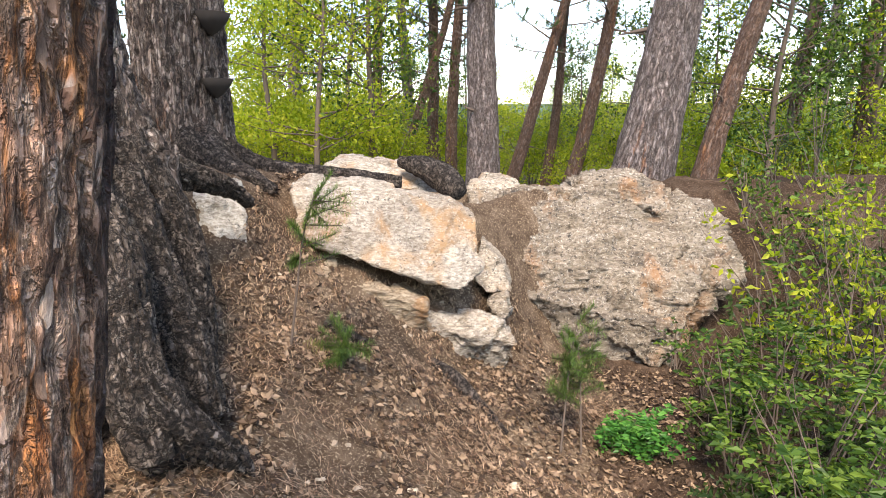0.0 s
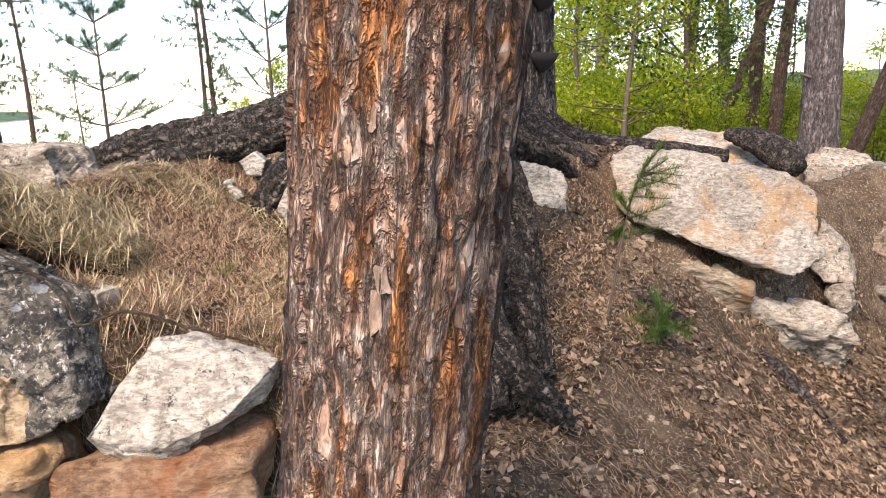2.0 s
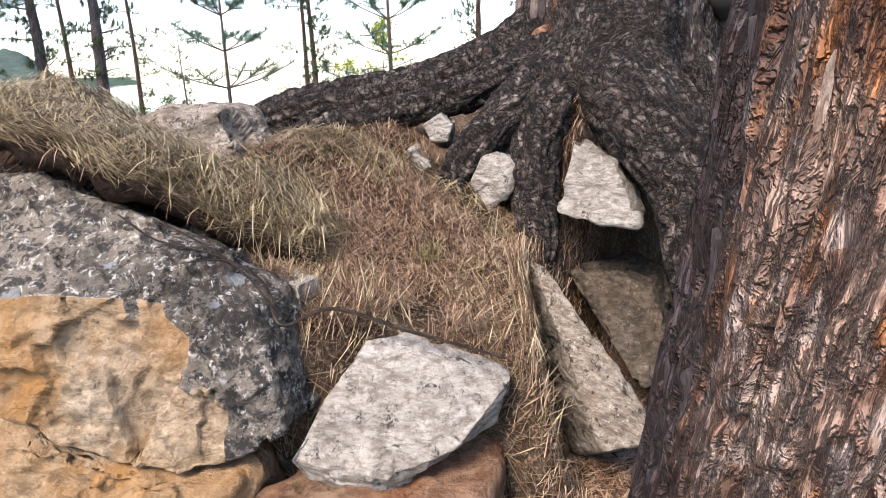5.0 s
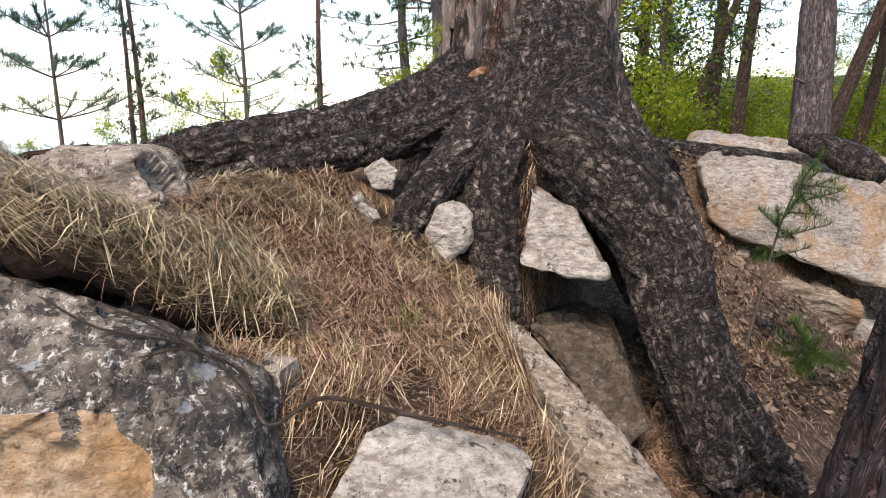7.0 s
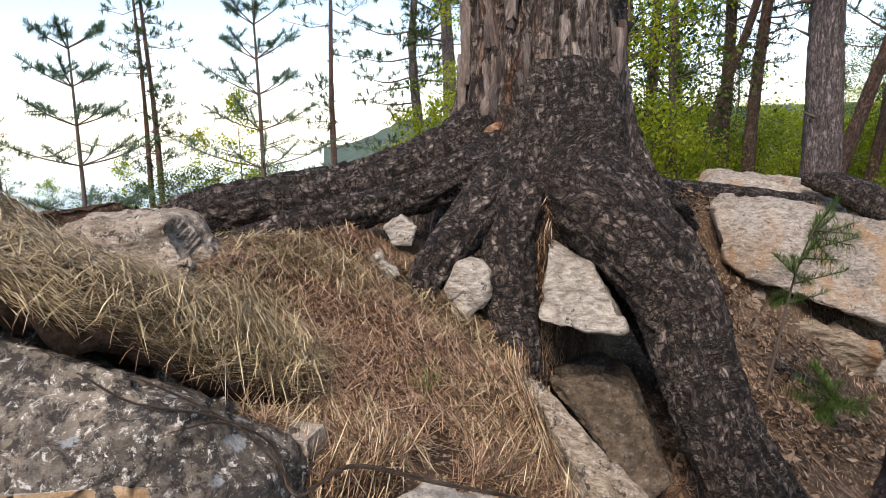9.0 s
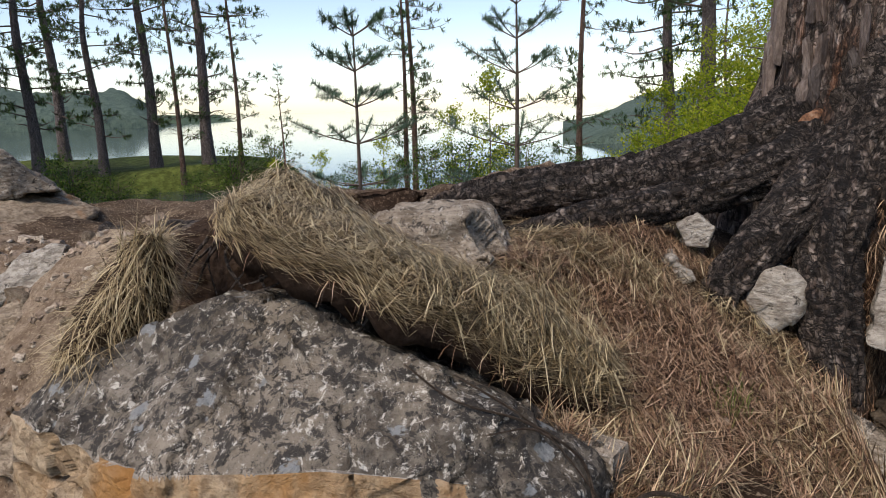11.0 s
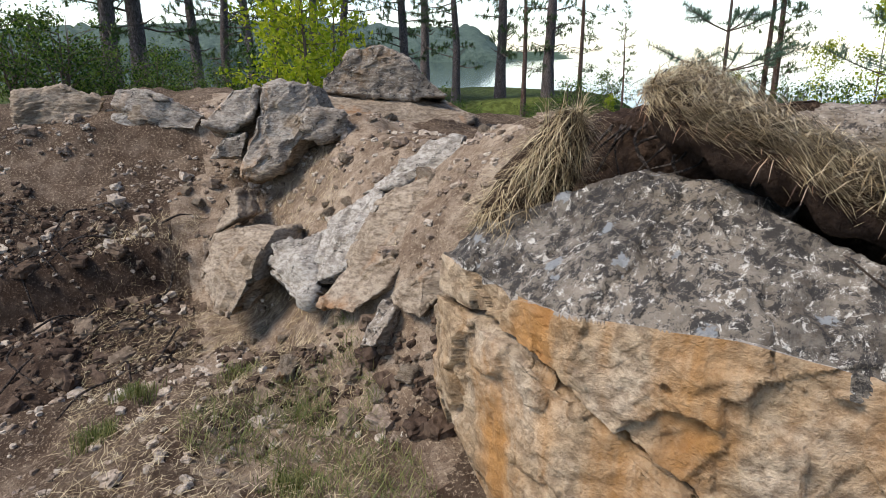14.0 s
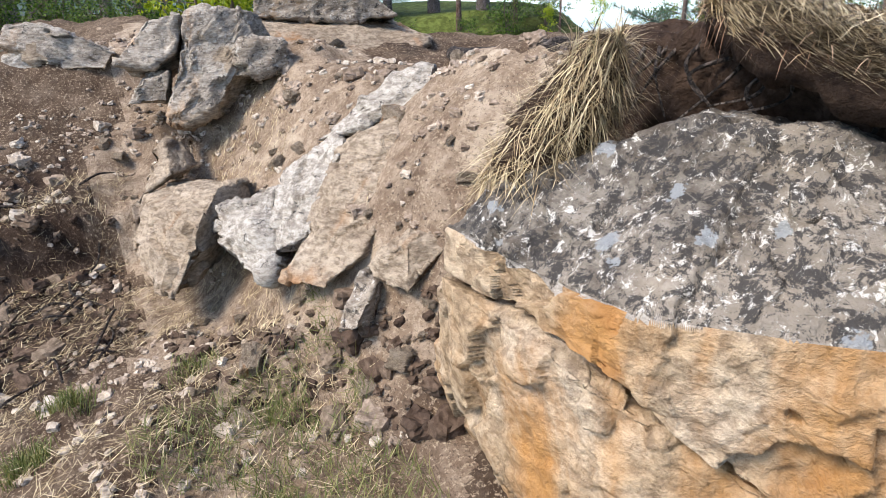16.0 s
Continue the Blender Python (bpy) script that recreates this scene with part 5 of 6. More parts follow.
# broadleaf wood
plant(BIRCH, *azimuth(13.5, 12.5, START_XY), 0)
plant(ALDER, *azimuth(-24, 17, START_XY), 0)
g = np.random.default_rng(5)
for a, d, s in [(9.5, 13, 0.9), (17, 14, 1.1), (21, 15, 0.9), (11, 18, 1.2), (6, 22, 0.7), (1, 24, 0.7), (-4, 22, 0.65), (-8, 20, 0.6), (-11, 26, 0.8), (-15, 17, 0.85),
                (-19, 15, 0.8), (-23, 14, 0.9), (-29, 15, 1.0), (-34, 14, 1.0), (-40, 16, 1.1), (15, 26, 1.2), (22, 24, 1.1), (-1, 34, 0.9), (-7, 36, 0.8), (-14, 36, 0.9),
                (-22, 34, 1.0), (-30, 32, 1.1), (4, 38, 0.8), (10, 36, 1.0), (-37, 26, 1.2), (17, 36, 1.2)]:
    again(BIRCH if g.random() < 0.65 else ALDER, *azimuth(a, d, START_XY), g.uniform(0, 360), s)
for k in range(30):
    a, d = g.uniform(-42, 24), g.uniform(34, 66)
    again(ALDER if g.random() < 0.5 else BIRCH, *azimuth(a, d, START_XY), g.uniform(0, 360), g.uniform(0.6, 1.1))

# pines by the lake
plant(PINE_SHORE, *azimuth(59.9, 35), 0, size=1.2)
for a, d, rz, s in [(63.8, 36, 40, 1.15), (67.5, 35, 90, 0.9), (71.7, 36, 170, 1.1), (76.5, 36, 290, 1.0),
                    (79, 34, 20, 1.1), (82, 36, 50, 1.1), (70, 42, 60, 1.2), (94.3, 17, 60, 0.8), (92.4, 18, 150, 0.85), (86, 20, 280, 0.6),
                    (103, 14, 100, 0.8), (108, 16, 10, 0.9), (84, 30, 100, 1.0), (88, 32, 200, 1.0), (20, 26, 0, 1.3), (22.5, 30, 80, 1.2)]:
    again(PINE_SHORE, *azimuth(a, d), rz, s)
plant(PINE_THIN, *azimuth(43.2, 20), 0, size=1.1)
for a, d, rz, s in [(43.9, 20.3, 90, 1.0), (29.4, 20, 180, 1.25), (57.4, 33, 50, 1.3), (61.9, 33, 10, 1.4), (54, 30, 70, 0.7), (80.5, 15, 20, 0.9)]:
    again(PINE_THIN, *azimuth(a, d), rz, s)
plant(YOUNG, *azimuth(80.5, 8.6), 0, size=0.8)
for a, d, rz, s in [(83, 10.5, 90, 0.8), (78.5, 10.5, 200, 0.75), (37, 15, 90, 0.7), (40, 17, 30, 0.6), (46, 22, 160, 0.6), (51, 26, 40, 0.6), (55, 28, 90, 0.55), (23, 17, 10, 0.7), (21, 15, 110, 0.6), (25, 19, 80, 0.5)]:
    again(YOUNG, *azimuth(a, d), rz, s)
BUSH_PALE = broadleaf("bush", "bright yellow-green low bush behind the bank", 1.8, 0.02, 115, 0.07, 2400, M_LEAF_SPRING, "bushes behind the bank", 0.9, 0.08, "bush", 5)
plant(BUSH_PALE, *azimuth(8, 13, START_XY), 0)
for k in range(34):
    again(BUSH_PALE, *azimuth(-36 + 1.75 * k, (14.5, 19, 17, 24)[k % 4], START_XY), 53 * k, (0.9, 1.3, 1.1, 1.7)[k % 4])
for a, d, s in [(19, 11, 0.8), (16, 12, 1.0), (22.5, 13, 0.9), (26, 24, 1.2), (20, 20, 1.3)]:
    again(BUSH_PALE, *azimuth(a, d), 90 * s, s)
plant(BUSH, *azimuth(64, 31), 0)
for a, d, s in [(58, 32, 1.6), (61, 31.5, 1.2), (67, 31, 1.5), (70, 32, 1.8), (73, 31, 1.6), (76, 31, 1.8), (79, 28, 1.7), (55, 33, 1.3), (87, 11, 0.6), (89.5, 10, 0.55), (92, 11, 0.7),
                (95, 10, 0.65), (98, 9.5, 0.8), (101, 10, 0.9), (105, 9, 1.0), (91, 14, 0.8), (96, 14, 0.8), (100, 14, 0.9), (86, 14, 0.6), (39, 13, 0.8), (42, 14, 0.8), (34, 13, 0.8),
                (45, 12, 0.6), (48, 13, 0.6), (36, 18, 1.0), (30, 16, 0.8), (83, 13, 1.1), (81, 12, 0.8)]:
    again(BUSH, *azimuth(a, d), g.uniform(0, 360), s)


# ---- far shores ----
def hill(label, a0, a1, dist, tall, seed, step=0.25):
    """A wooded ridge across the lake: rounded crowns over a slope."""
    az = np.arange(a0, a1, step)
    prof = np.array([(0, -3.0), (0, 1.5), (6, 4), (16, 0.45 * tall), (34, 0.8 * tall), (60, tall), (90, tall * 0.7)])
    V, ends = [], []
    for a in az:
        e = smooth01(np.array([(a - a0) / 4]))[0] * smooth01(np.array([(a1 - a) / 11]))[0]
        for k, (d, h) in enumerate(prof):
            x, y = azimuth(a, dist + d)
            ends.append(e)
            V.append((x, y, WATER + h * (e if h > 0 else 1)))
    V = np.array(V)
    up = V[:, 2] > WATER
    V[up, 2] += np.array(ends)[up] * (2.2 * np.abs(fbm(V[up] * 0.16, 3, seed)) + 2.5 * fbm(V[up] * 0.02, 2, seed + 1))
    m = len(prof)
    F = [(i * m + k, (i + 1) * m + k, (i + 1) * m + k + 1, i * m + k + 1) for i in range(len(az) - 1) for k in range(m - 1)]
    tagged(mesh_object("backdrop", V, F, M_HILL), label, "wooded hill", kind="structure")


# Distance haze is painted into the base colour: paler, bluer green.
nn = Nodes("hazed_far_wood", 0.95, 0.1)
M_HILL = nn.done(nn.ramp(nn.noise(0.35, 6, 0.75), [(0.35, (0.075, 0.115, 0.1)), (0.65, (0.15, 0.205, 0.16))]), nn.noise(0.5, 5, 0.75), 2.0, 1.0)

hill("distant wooded hill across the lake", 62, 125, 216, 12, 3)
hill("wooded shore beyond the bay", 6, 31, 60, 5.5, 4, 0.4)


# ---- litter and small growth ----
def scatter(n, x0, x1, y0, y1, keep, g):
    x, y = g.uniform(x0, x1, n), g.uniform(y0, y1, n)
    k = keep(x, y)
    return x[k], y[k]


def ground_blades(name, label, category, x, y, length, width, mat, g, rise=0.15, hang=None, lift=0.01):
    z = land(x, y) + lift
    a = g.uniform(0, 2 * np.pi, len(x))
    e = 0.08
    sx = (land(x + e, y, False) - land(x - e, y, False)) / (2 * e)
    sy = (land(x, y + e, False) - land(x, y - e, False)) / (2 * e)
    nrm = np.stack([-sx, -sy, np.ones_like(sx)], 1)
    nrm /= np.linalg.norm(nrm, axis=1)[:, None]
    t1 = np.cross(nrm, np.array([0.0, 1.0, 0.05]))
    t1 /= np.linalg.norm(t1, axis=1)[:, None]
    t2 = np.cross(nrm, t1)
    along = t1 * np.cos(a)[:, None] + t2 * np.sin(a)[:, None] * 0.8 + nrm * g.normal(rise, 0.05, len(x))[:, None]
    along /= np.linalg.norm(along, axis=1)[:, None]
    n = len(x)
    at = np.stack([x, y, z + g.uniform(0, 0.03, n)], 1)
    V, F = blades(at, along, length * g.uniform(0.5, 1.3, n), width * g.uniform(0.7, 1.3, n), np.full(n, 0.0))
    base = np.array([x.mean(), y.mean(), z.mean()])
    ob = mesh_object(name, V - base, F, mat, smooth=False)
    ob.location = base
    return tagged(ob, label, category, kind="stuff")


g = np.random.default_rng(31)


def on_slope(x, y):
    return (y > np.interp(x, [-4.6, -4.3, -4.2, -4.1, -3.4], [3.55, 3.6, 3.8, 3.95, 4.15])) & (fbm(np.stack([x, y, x * 0], 1) * 2.2, 3, 8) > -0.9 + 0.9 * (y > 4.7) * (x > -4.9))


x, y = scatter(85000, -5.3, -3.4, 3.5, 5.3, on_slope, g)
ground_blades("pine_needle_litter", "brown fallen pine needles covering the slope", "pine needles", x, y, 0.08, 0.0024, M_NEEDLE_DRY, g, 0.0)
x, y = scatter(22000, -6.0, -3.6, 3.7, 5.2, lambda x, y: fbm(np.stack([x, y, x * 0], 1) * 3, 3, 12) > 0.05, g)
ground_blades("dry_grass", "pale dry straw lying on the bank", "dry grass", x, y, 0.13, 0.003, M_STRAW, g, 0.02)
x, y = scatter(46000, -3.6, -0.8, 3.0, 8.0, lambda x, y: fbm(np.stack([x, y, x * 0], 1) * 2, 3, 14) > -0.35, g)
ground_blades("pine_needle_litter", "fallen needles on the path", "pine needles", x, y, 0.07, 0.0024, M_NEEDLE_DRY, g, 0.05)
x, y = scatter(14000, -8.6, -4.6, 1.6, 3.2, lambda x, y: fbm(np.stack([x, y, x * 0], 1) * 2, 3, 15) > -0.1, g)
ground_blades("dry_grass", "dry grass and needles on the eroded slope", "dry grass", x, y, 0.07, 0.002, M_STRAW, g, 0.1)
x, y = scatter(22000, -8.0, -4.6, 1.6, 2.9, lambda x, y: fbm(np.stack([x, y, x * 0], 1) * 1.6, 3, 16) > 0.12, g)
ground_blades("grass", "short green grass at the foot of the slope", "grass", x, y, 0.06, 0.0026, M_GRASS, g, 0.8)

x, y = scatter(17000, -3.6, 0.3, 3.9, 8.4, lambda x, y: fbm(np.stack([x, y, x * 0], 1) * 1.5, 3, 18) > -0.75, g)
at = np.stack([x, y, land(x, y) + 0.022], 1)
al = unit(g, len(x)) * np.array([1, 1, 0.3])
al[:, 2] += ((land(x + 0.08, y, False) - land(x - 0.08, y, False)) * al[:, 0] + (land(x, y + 0.08, False) - land(x, y - 0.08, False)) * al[:, 1]) / 0.16 + 0.1
al /= np.linalg.norm(al, axis=1)[:, None]
V, F = leaf_faces(at, al, 0.042 * g.uniform(0.5, 1.5, len(x)), g, 0.6)
tagged(mesh_object("leaf_litter", V, F, M_LEAF_DRY, smooth=False), "brown dead leaves scattered on the slope", "dead leaves", kind="stuff")


# ---- the turf overhang above the split rock ----
LIP = [(-4.42, 4.02, 1.01), (-4.56, 3.82, 1.13), (-4.7, 3.6, 1.29), (-4.9, 3.47, 1.415), (-5.1, 3.43, 1.465), (-5.3, 3.45, 1.5), (-5.48, 3.6, 1.52)]


def turf():
    n, m = 90, 40
    edge = glide(LIP, n)
    back = np.stack([np.linspace(-4.55, -6.0, n), np.interp(np.linspace(0, 1, n), [0, 0.2, 0.45, 0.75, 1], [4.3, 4.22, 4.2, 4.4, 4.5]), np.zeros(n)], 1)
    back[:, 2] = land(back[:, 0], back[:, 1]) - 0.04
    v = np.linspace(0, 1, m)[None, :, None]
    top = edge[:, None] * (1 - v) + back[:, None] * v
    swell = np.interp(np.linspace(0, 1, n), [0, 0.3, 0.6, 0.85, 1], [0.03, 0.05, 0.08, 0.13, 0.1])
    top[..., 2] += swell[:, None] * np.sin(np.pi * np.clip(v[..., 0] * 1.1, 0, 1)) + 0.02 * smooth01(v[..., 0] * 8)
    T = top.reshape(-1, 3)
    T[:, 2] += 0.02 * fbm(T * 7, 3, 61)
    T[:, 1] += 0.03 * fbm(T * 9, 2, 62) * (1 - np.repeat(v[..., 0], n, 0).ravel())
    depth = 0.07 + 0.05 * np.abs(fbm(T * 8, 3, 63))
    B = T - np.stack([0 * depth, -0.25 * depth, depth], 1)
    base = np.array([-5.2, 3.9, 1.1])
    i = np.arange(n * m).reshape(n, m)
    q = np.stack([i[:-1, :-1], i[1:, :-1], i[1:, 1:], i[:-1, 1:]], -1).reshape(-1, 4)
    o = n * m
    rim = np.concatenate([np.stack([i[:-1, 0], i[:-1, 0] + o, i[1:, 0] + o, i[1:, 0]], -1), np.stack([i[-1, :-1], i[-1, :-1] + o, i[-1, 1:] + o, i[-1, 1:]], -1)])
    thing = empty("turf_overhang", base, "overhanging turf mat of dry straw above the rock", "turf")
    # Rim and underside: dark earth, its colour also carrying the overhang's shade.
    mesh_object("sod", np.concatenate([T, B]) - base, np.concatenate([q, q[:, ::-1] + o, rim]), [M_SOIL, M_DARK], thing, "earth of the sod with a shade-dark underside",
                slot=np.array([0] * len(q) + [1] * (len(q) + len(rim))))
    g = np.random.default_rng(71)
    k = 26000
    a, b = g.random(k) * (n - 1.01), g.random(k) ** 1.3 * (m - 1.01)
    at = top[a.astype(int), b.astype(int)] + g.normal(0, 0.015, (k, 3))
    near_edge = smooth01(1 - b / 6)
    du, dv = np.gradient(top, axis=0), np.gradient(top, axis=1)
    du /= np.linalg.norm(du, axis=-1)[..., None] + 1e-9
    dv /= np.linalg.norm(dv, axis=-1)[..., None] + 1e-9
    turn = np.where(near_edge > 0.15, g.normal(0, 0.22, k) + np.pi * (g.random(k) < 0.5), g.uniform(0, 2 * np.pi, k))[:, None]
    ia, ib = a.astype(int), b.astype(int)
    al = du[ia, ib] * np.cos(turn) + dv[ia, ib] * np.sin(turn) + np.array([0, 0, 1.0]) * g.normal(0.0, 0.05, k)[:, None]
    al /= np.linalg.norm(al, axis=1)[:, None]
    V, F = blades(at - base + np.array([0, 0, 0.012]), al, (0.04 + 0.15 * g.random(k) ** 2.2) * (1 - 0.3 * near_edge), 0.0024 * g.uniform(0.7, 1.3, k), np.full(k, 0.1))
    tagged(mesh_object("straw", V, F, M_STRAW, thing, "pale dry straw", smooth=False), kind="stuff")
    k = 150
    a = g.random(k) * (n - 1.01)
    at = edge[a.astype(int)] + g.normal(0, 0.012, (k, 3))
    al = np.stack([g.normal(0, 0.45, k), g.normal(-0.35, 0.3, k), g.uniform(-1, -0.15, k)], 1)
    al /= np.linalg.norm(al, axis=1)[:, None]
    V, F = blades(at - base, al, 0.05 * g.uniform(0.3, 1.6, k), np.full(k, 0.002), np.full(k, 0.3))
    tagged(mesh_object("straw_fringe", V, F, M_NEEDLE_DRY, thing, "brown straw hanging from the edge", smooth=False), kind="stuff")


turf()


def hanging_tuft():
    base = np.array([-5.8, 3.23, 1.0])
    thing = empty("straw_tuft", base, "hanging tuft of dry straw beside the split rock", "dry grass")
    zs = np.linspace(0, 0.46, 7)
    core = np.stack([np.linspace(0.06, 0.24, 7), np.linspace(0.0, 0.14, 7), zs], 1)
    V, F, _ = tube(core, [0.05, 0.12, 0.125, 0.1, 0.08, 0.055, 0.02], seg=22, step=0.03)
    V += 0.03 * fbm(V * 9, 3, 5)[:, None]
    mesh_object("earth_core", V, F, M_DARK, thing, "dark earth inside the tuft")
    g = np.random.default_rng(72)
    k = 5200
    t = g.random(k) ** 0.8
    c = np.stack([np.interp(t, np.linspace(0, 1, 7), core[:, j]) for j in range(3)], 1)
    r = np.interp(t, np.linspace(0, 1, 7), [0.09, 0.13, 0.13, 0.11, 0.09, 0.065, 0.03])
    th = g.uniform(0, 2 * np.pi, k)
    at = c + np.stack([np.cos(th) * r, np.sin(th) * r, 0 * r], 1)
    al = np.stack([np.cos(th) * 0.15 + g.normal(-0.05, 0.8, k), np.sin(th) * 0.15 + g.normal(0, 0.7, k), g.uniform(-1.6, 0.5, k)], 1)
    al /= np.linalg.norm(al, axis=1)[:, None]
    V, F = blades(at, al, 0.11 * g.uniform(0.4, 1.6, k), 0.0022 * g.uniform(0.7, 1.3, k), np.full(k, 0.15))
    tagged(mesh_object("straw", V, F, M_STRAW, thing, smooth=False), kind="stuff")


hanging_tuft()
# Filler behind the lip; the hollow's shade is put into its dark colour.
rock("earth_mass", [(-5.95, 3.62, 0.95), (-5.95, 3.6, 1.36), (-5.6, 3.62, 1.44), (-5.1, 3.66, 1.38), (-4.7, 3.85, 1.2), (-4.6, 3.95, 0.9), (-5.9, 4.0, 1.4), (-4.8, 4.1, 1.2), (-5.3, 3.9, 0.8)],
     M_DARK, "dark earth filling the shaded hollow under the overhanging turf", "earth", seed=77, amp=0.05, res=0.04)


# ---- undergrowth ----
def shrub(label, at, height, stems, leaf, seed, mat, group, pinnate=True, lean=(0, 0), density=1.0):
    """A low leafy shrub: arching stems with rows of leaflets."""
    g = np.random.default_rng(seed)
    x, y = at
    thing = empty("shrub", (x, y, float(land(x, y)[0]) - 0.02), label, "shrub", group)
    leaves = []
    for s in range(stems):
        a = g.uniform(0, 2 * np.pi)
        h = height * g.uniform(0.6, 1.05)
        out = g.uniform(0.1, 0.5) * height
        p = np.array([(g.normal(0, 0.03), g.normal(0, 0.03), -0.03), (math.cos(a) * out * 0.35 + lean[0] * 0.3, math.sin(a) * out * 0.35 + lean[1] * 0.3, h * 0.5),
                      (math.cos(a) * out + lean[0], math.sin(a) * out + lean[1], h)])
        V, F, _ = tube(p, [0.008, 0.006, 0.002], seg=5, step=0.06, cap=False)
        mesh_object("stem", V, F, M_TWIG, thing)
        c = glide(p, 24)
        for k in range(int(10 * density * (0.5 + height))):
            o = c[g.integers(7, 24)]
            b = g.uniform(0, 2 * np.pi)
            d = np.array([math.cos(b), math.sin(b), g.uniform(-0.1, 0.6)])
            ln = leaf * g.uniform(2.5, 4.5)
            if pinnate:
                m = 7
                f = np.linspace(0.2, 1, m)
                r = o + d * ln * f[:, None] - np.array([0, 0, 0.35 * ln]) * (f ** 2)[:, None]
                sd = np.cross(d, [0, 0, 1.0])
                sd /= np.linalg.norm(sd)
                for sign in (-1, 1):
                    al = sd * sign * 0.9 + d * 0.5 + g.normal(0, 0.12, (m, 3)) + np.array([0, 0, -0.15])
                    al /= np.linalg.norm(al, axis=1)[:, None]
                    leaves.append(leaf_faces(r, al, leaf * g.uniform(0.8, 1.15, m), g, 0.5))
            else:
                m = 6
                r = o + d * ln * np.linspace(0.2, 1, m)[:, None]
                al = unit(g, m) * 0.8 + d * 0.6
                al /= np.linalg.norm(al, axis=1)[:, None]
                leaves.append(leaf_faces(r, al, leaf * g.uniform(0.7, 1.2, m), g, 0.55))
    V, F = merge(leaves)
    tagged(mesh_object("leaves", V, F, mat, thing, smooth=False), kind="stuff")
    return thing


G = "undergrowth in the gully"
shrub("small bright green rowan seedling with feathery leaves", (-0.80, 6.92), 0.36, 6, 0.055, 301, M_LEAF_EMERALD, G, density=1.6)
# Shrubs in M_LEAF_DARK carry the gully's shade in their leaf colour.
for k, (a, d, h, st, lf, m, pin) in enumerate([
        (-22, 4.6, 0.9, 6, 0.06, M_LEAF_GREEN, True), (-25, 3.6, 0.6, 5, 0.06, M_LEAF_DARK, True), (-28, 4.2, 1.3, 7, 0.06, M_LEAF_GREEN, True),
        (-29, 5.5, 1.9, 7, 0.06, M_LEAF_SPRING, False), (-21, 5.2, 0.6, 5, 0.06, M_LEAF_GREEN, True),
        (-31, 3.4, 1.2, 7, 0.06, M_LEAF_GREEN, True), (-26.5, 7.2, 1.7, 7, 0.06, M_LEAF_GREEN, False),
        (-33, 6.5, 2.3, 9, 0.06, M_LEAF_SPRING, False), (-30, 2.7, 0.5, 5, 0.05, M_LEAF_DARK, True),
        (-17, 6.3, 0.5, 5, 0.045, M_LEAF_DARK, False), (-36, 4.5, 2.2, 8, 0.06, M_LEAF_GREEN, True), (-25, 5.0, 1.1, 6, 0.06, M_LEAF_GREEN, True), (-30, 3.9, 1.0, 6, 0.065, M_LEAF_GREEN, True),
        (-27, 3.1, 0.5, 5, 0.06, M_LEAF_DARK, True), (-19.5, 5.9, 0.6, 5, 0.06, M_LEAF_GREEN, False), (-24, 5.6, 1.3, 6, 0.075, M_LEAF_GREEN, True), (-26, 6.4, 1.8, 7, 0.075, M_LEAF_SPRING, False), (-32, 5.0, 2.0, 8, 0.07, M_LEAF_GREEN, True),
        (-28.5, 3.3, 0.9, 6, 0.065, M_LEAF_GREEN, True), (-23, 6.6, 1.1, 6, 0.06, M_LEAF_DARK, False), (-30, 6.8, 2.2, 8, 0.07, M_LEAF_GREEN, False),
        (-20, 4.9, 0.3, 7, 0.05, M_LEAF_DARK, False), (-22.5, 4.2, 0.35, 7, 0.05, M_LEAF_DARK, False), (-25, 4.3, 0.4, 8, 0.055, M_LEAF_DARK, False), (-28, 4.9, 0.5, 8, 0.055, M_LEAF_DARK, False),
        (-23, 5.2, 0.4, 8, 0.05, M_LEAF_DARK, True), (-26.5, 5.6, 0.5, 9, 0.055, M_LEAF_DARK, False), (-30, 5.4, 0.6, 9, 0.055, M_LEAF_DARK, True), (-28, 6.6, 0.7, 9, 0.06, M_LEAF_DARK, False),
        (-21.5, 8.2, 0.8, 8, 0.06, M_LEAF_GREEN, False), (-24.5, 8.0, 1.2, 9, 0.06, M_LEAF_GREEN, False), (-27.5, 8.4, 1.6, 9, 0.06, M_LEAF_SPRING, False), (-31, 8.2, 2.0, 9, 0.065, M_LEAF_GREEN, False),
        (-23, 9.4, 0.9, 8, 0.06, M_LEAF_DARK, False), (-26, 9.3, 1.4, 8, 0.065, M_LEAF_GREEN, False), (-33.5, 7.6, 2.4, 9, 0.065, M_LEAF_SPRING, True)]):
    x, y = azimuth(a, d, START_XY)
    shrub("leafy green undergrowth shrub with arching stems", (x, y), h, st, lf, 310 + k, m, G, pin, density=0.42)


M_SEEDLING = blade_material("seedling_needles", (0.05, 0.1, 0.025), (0.1, 0.18, 0.045), (0.18, 0.27, 0.08), 0.5, 0.5)


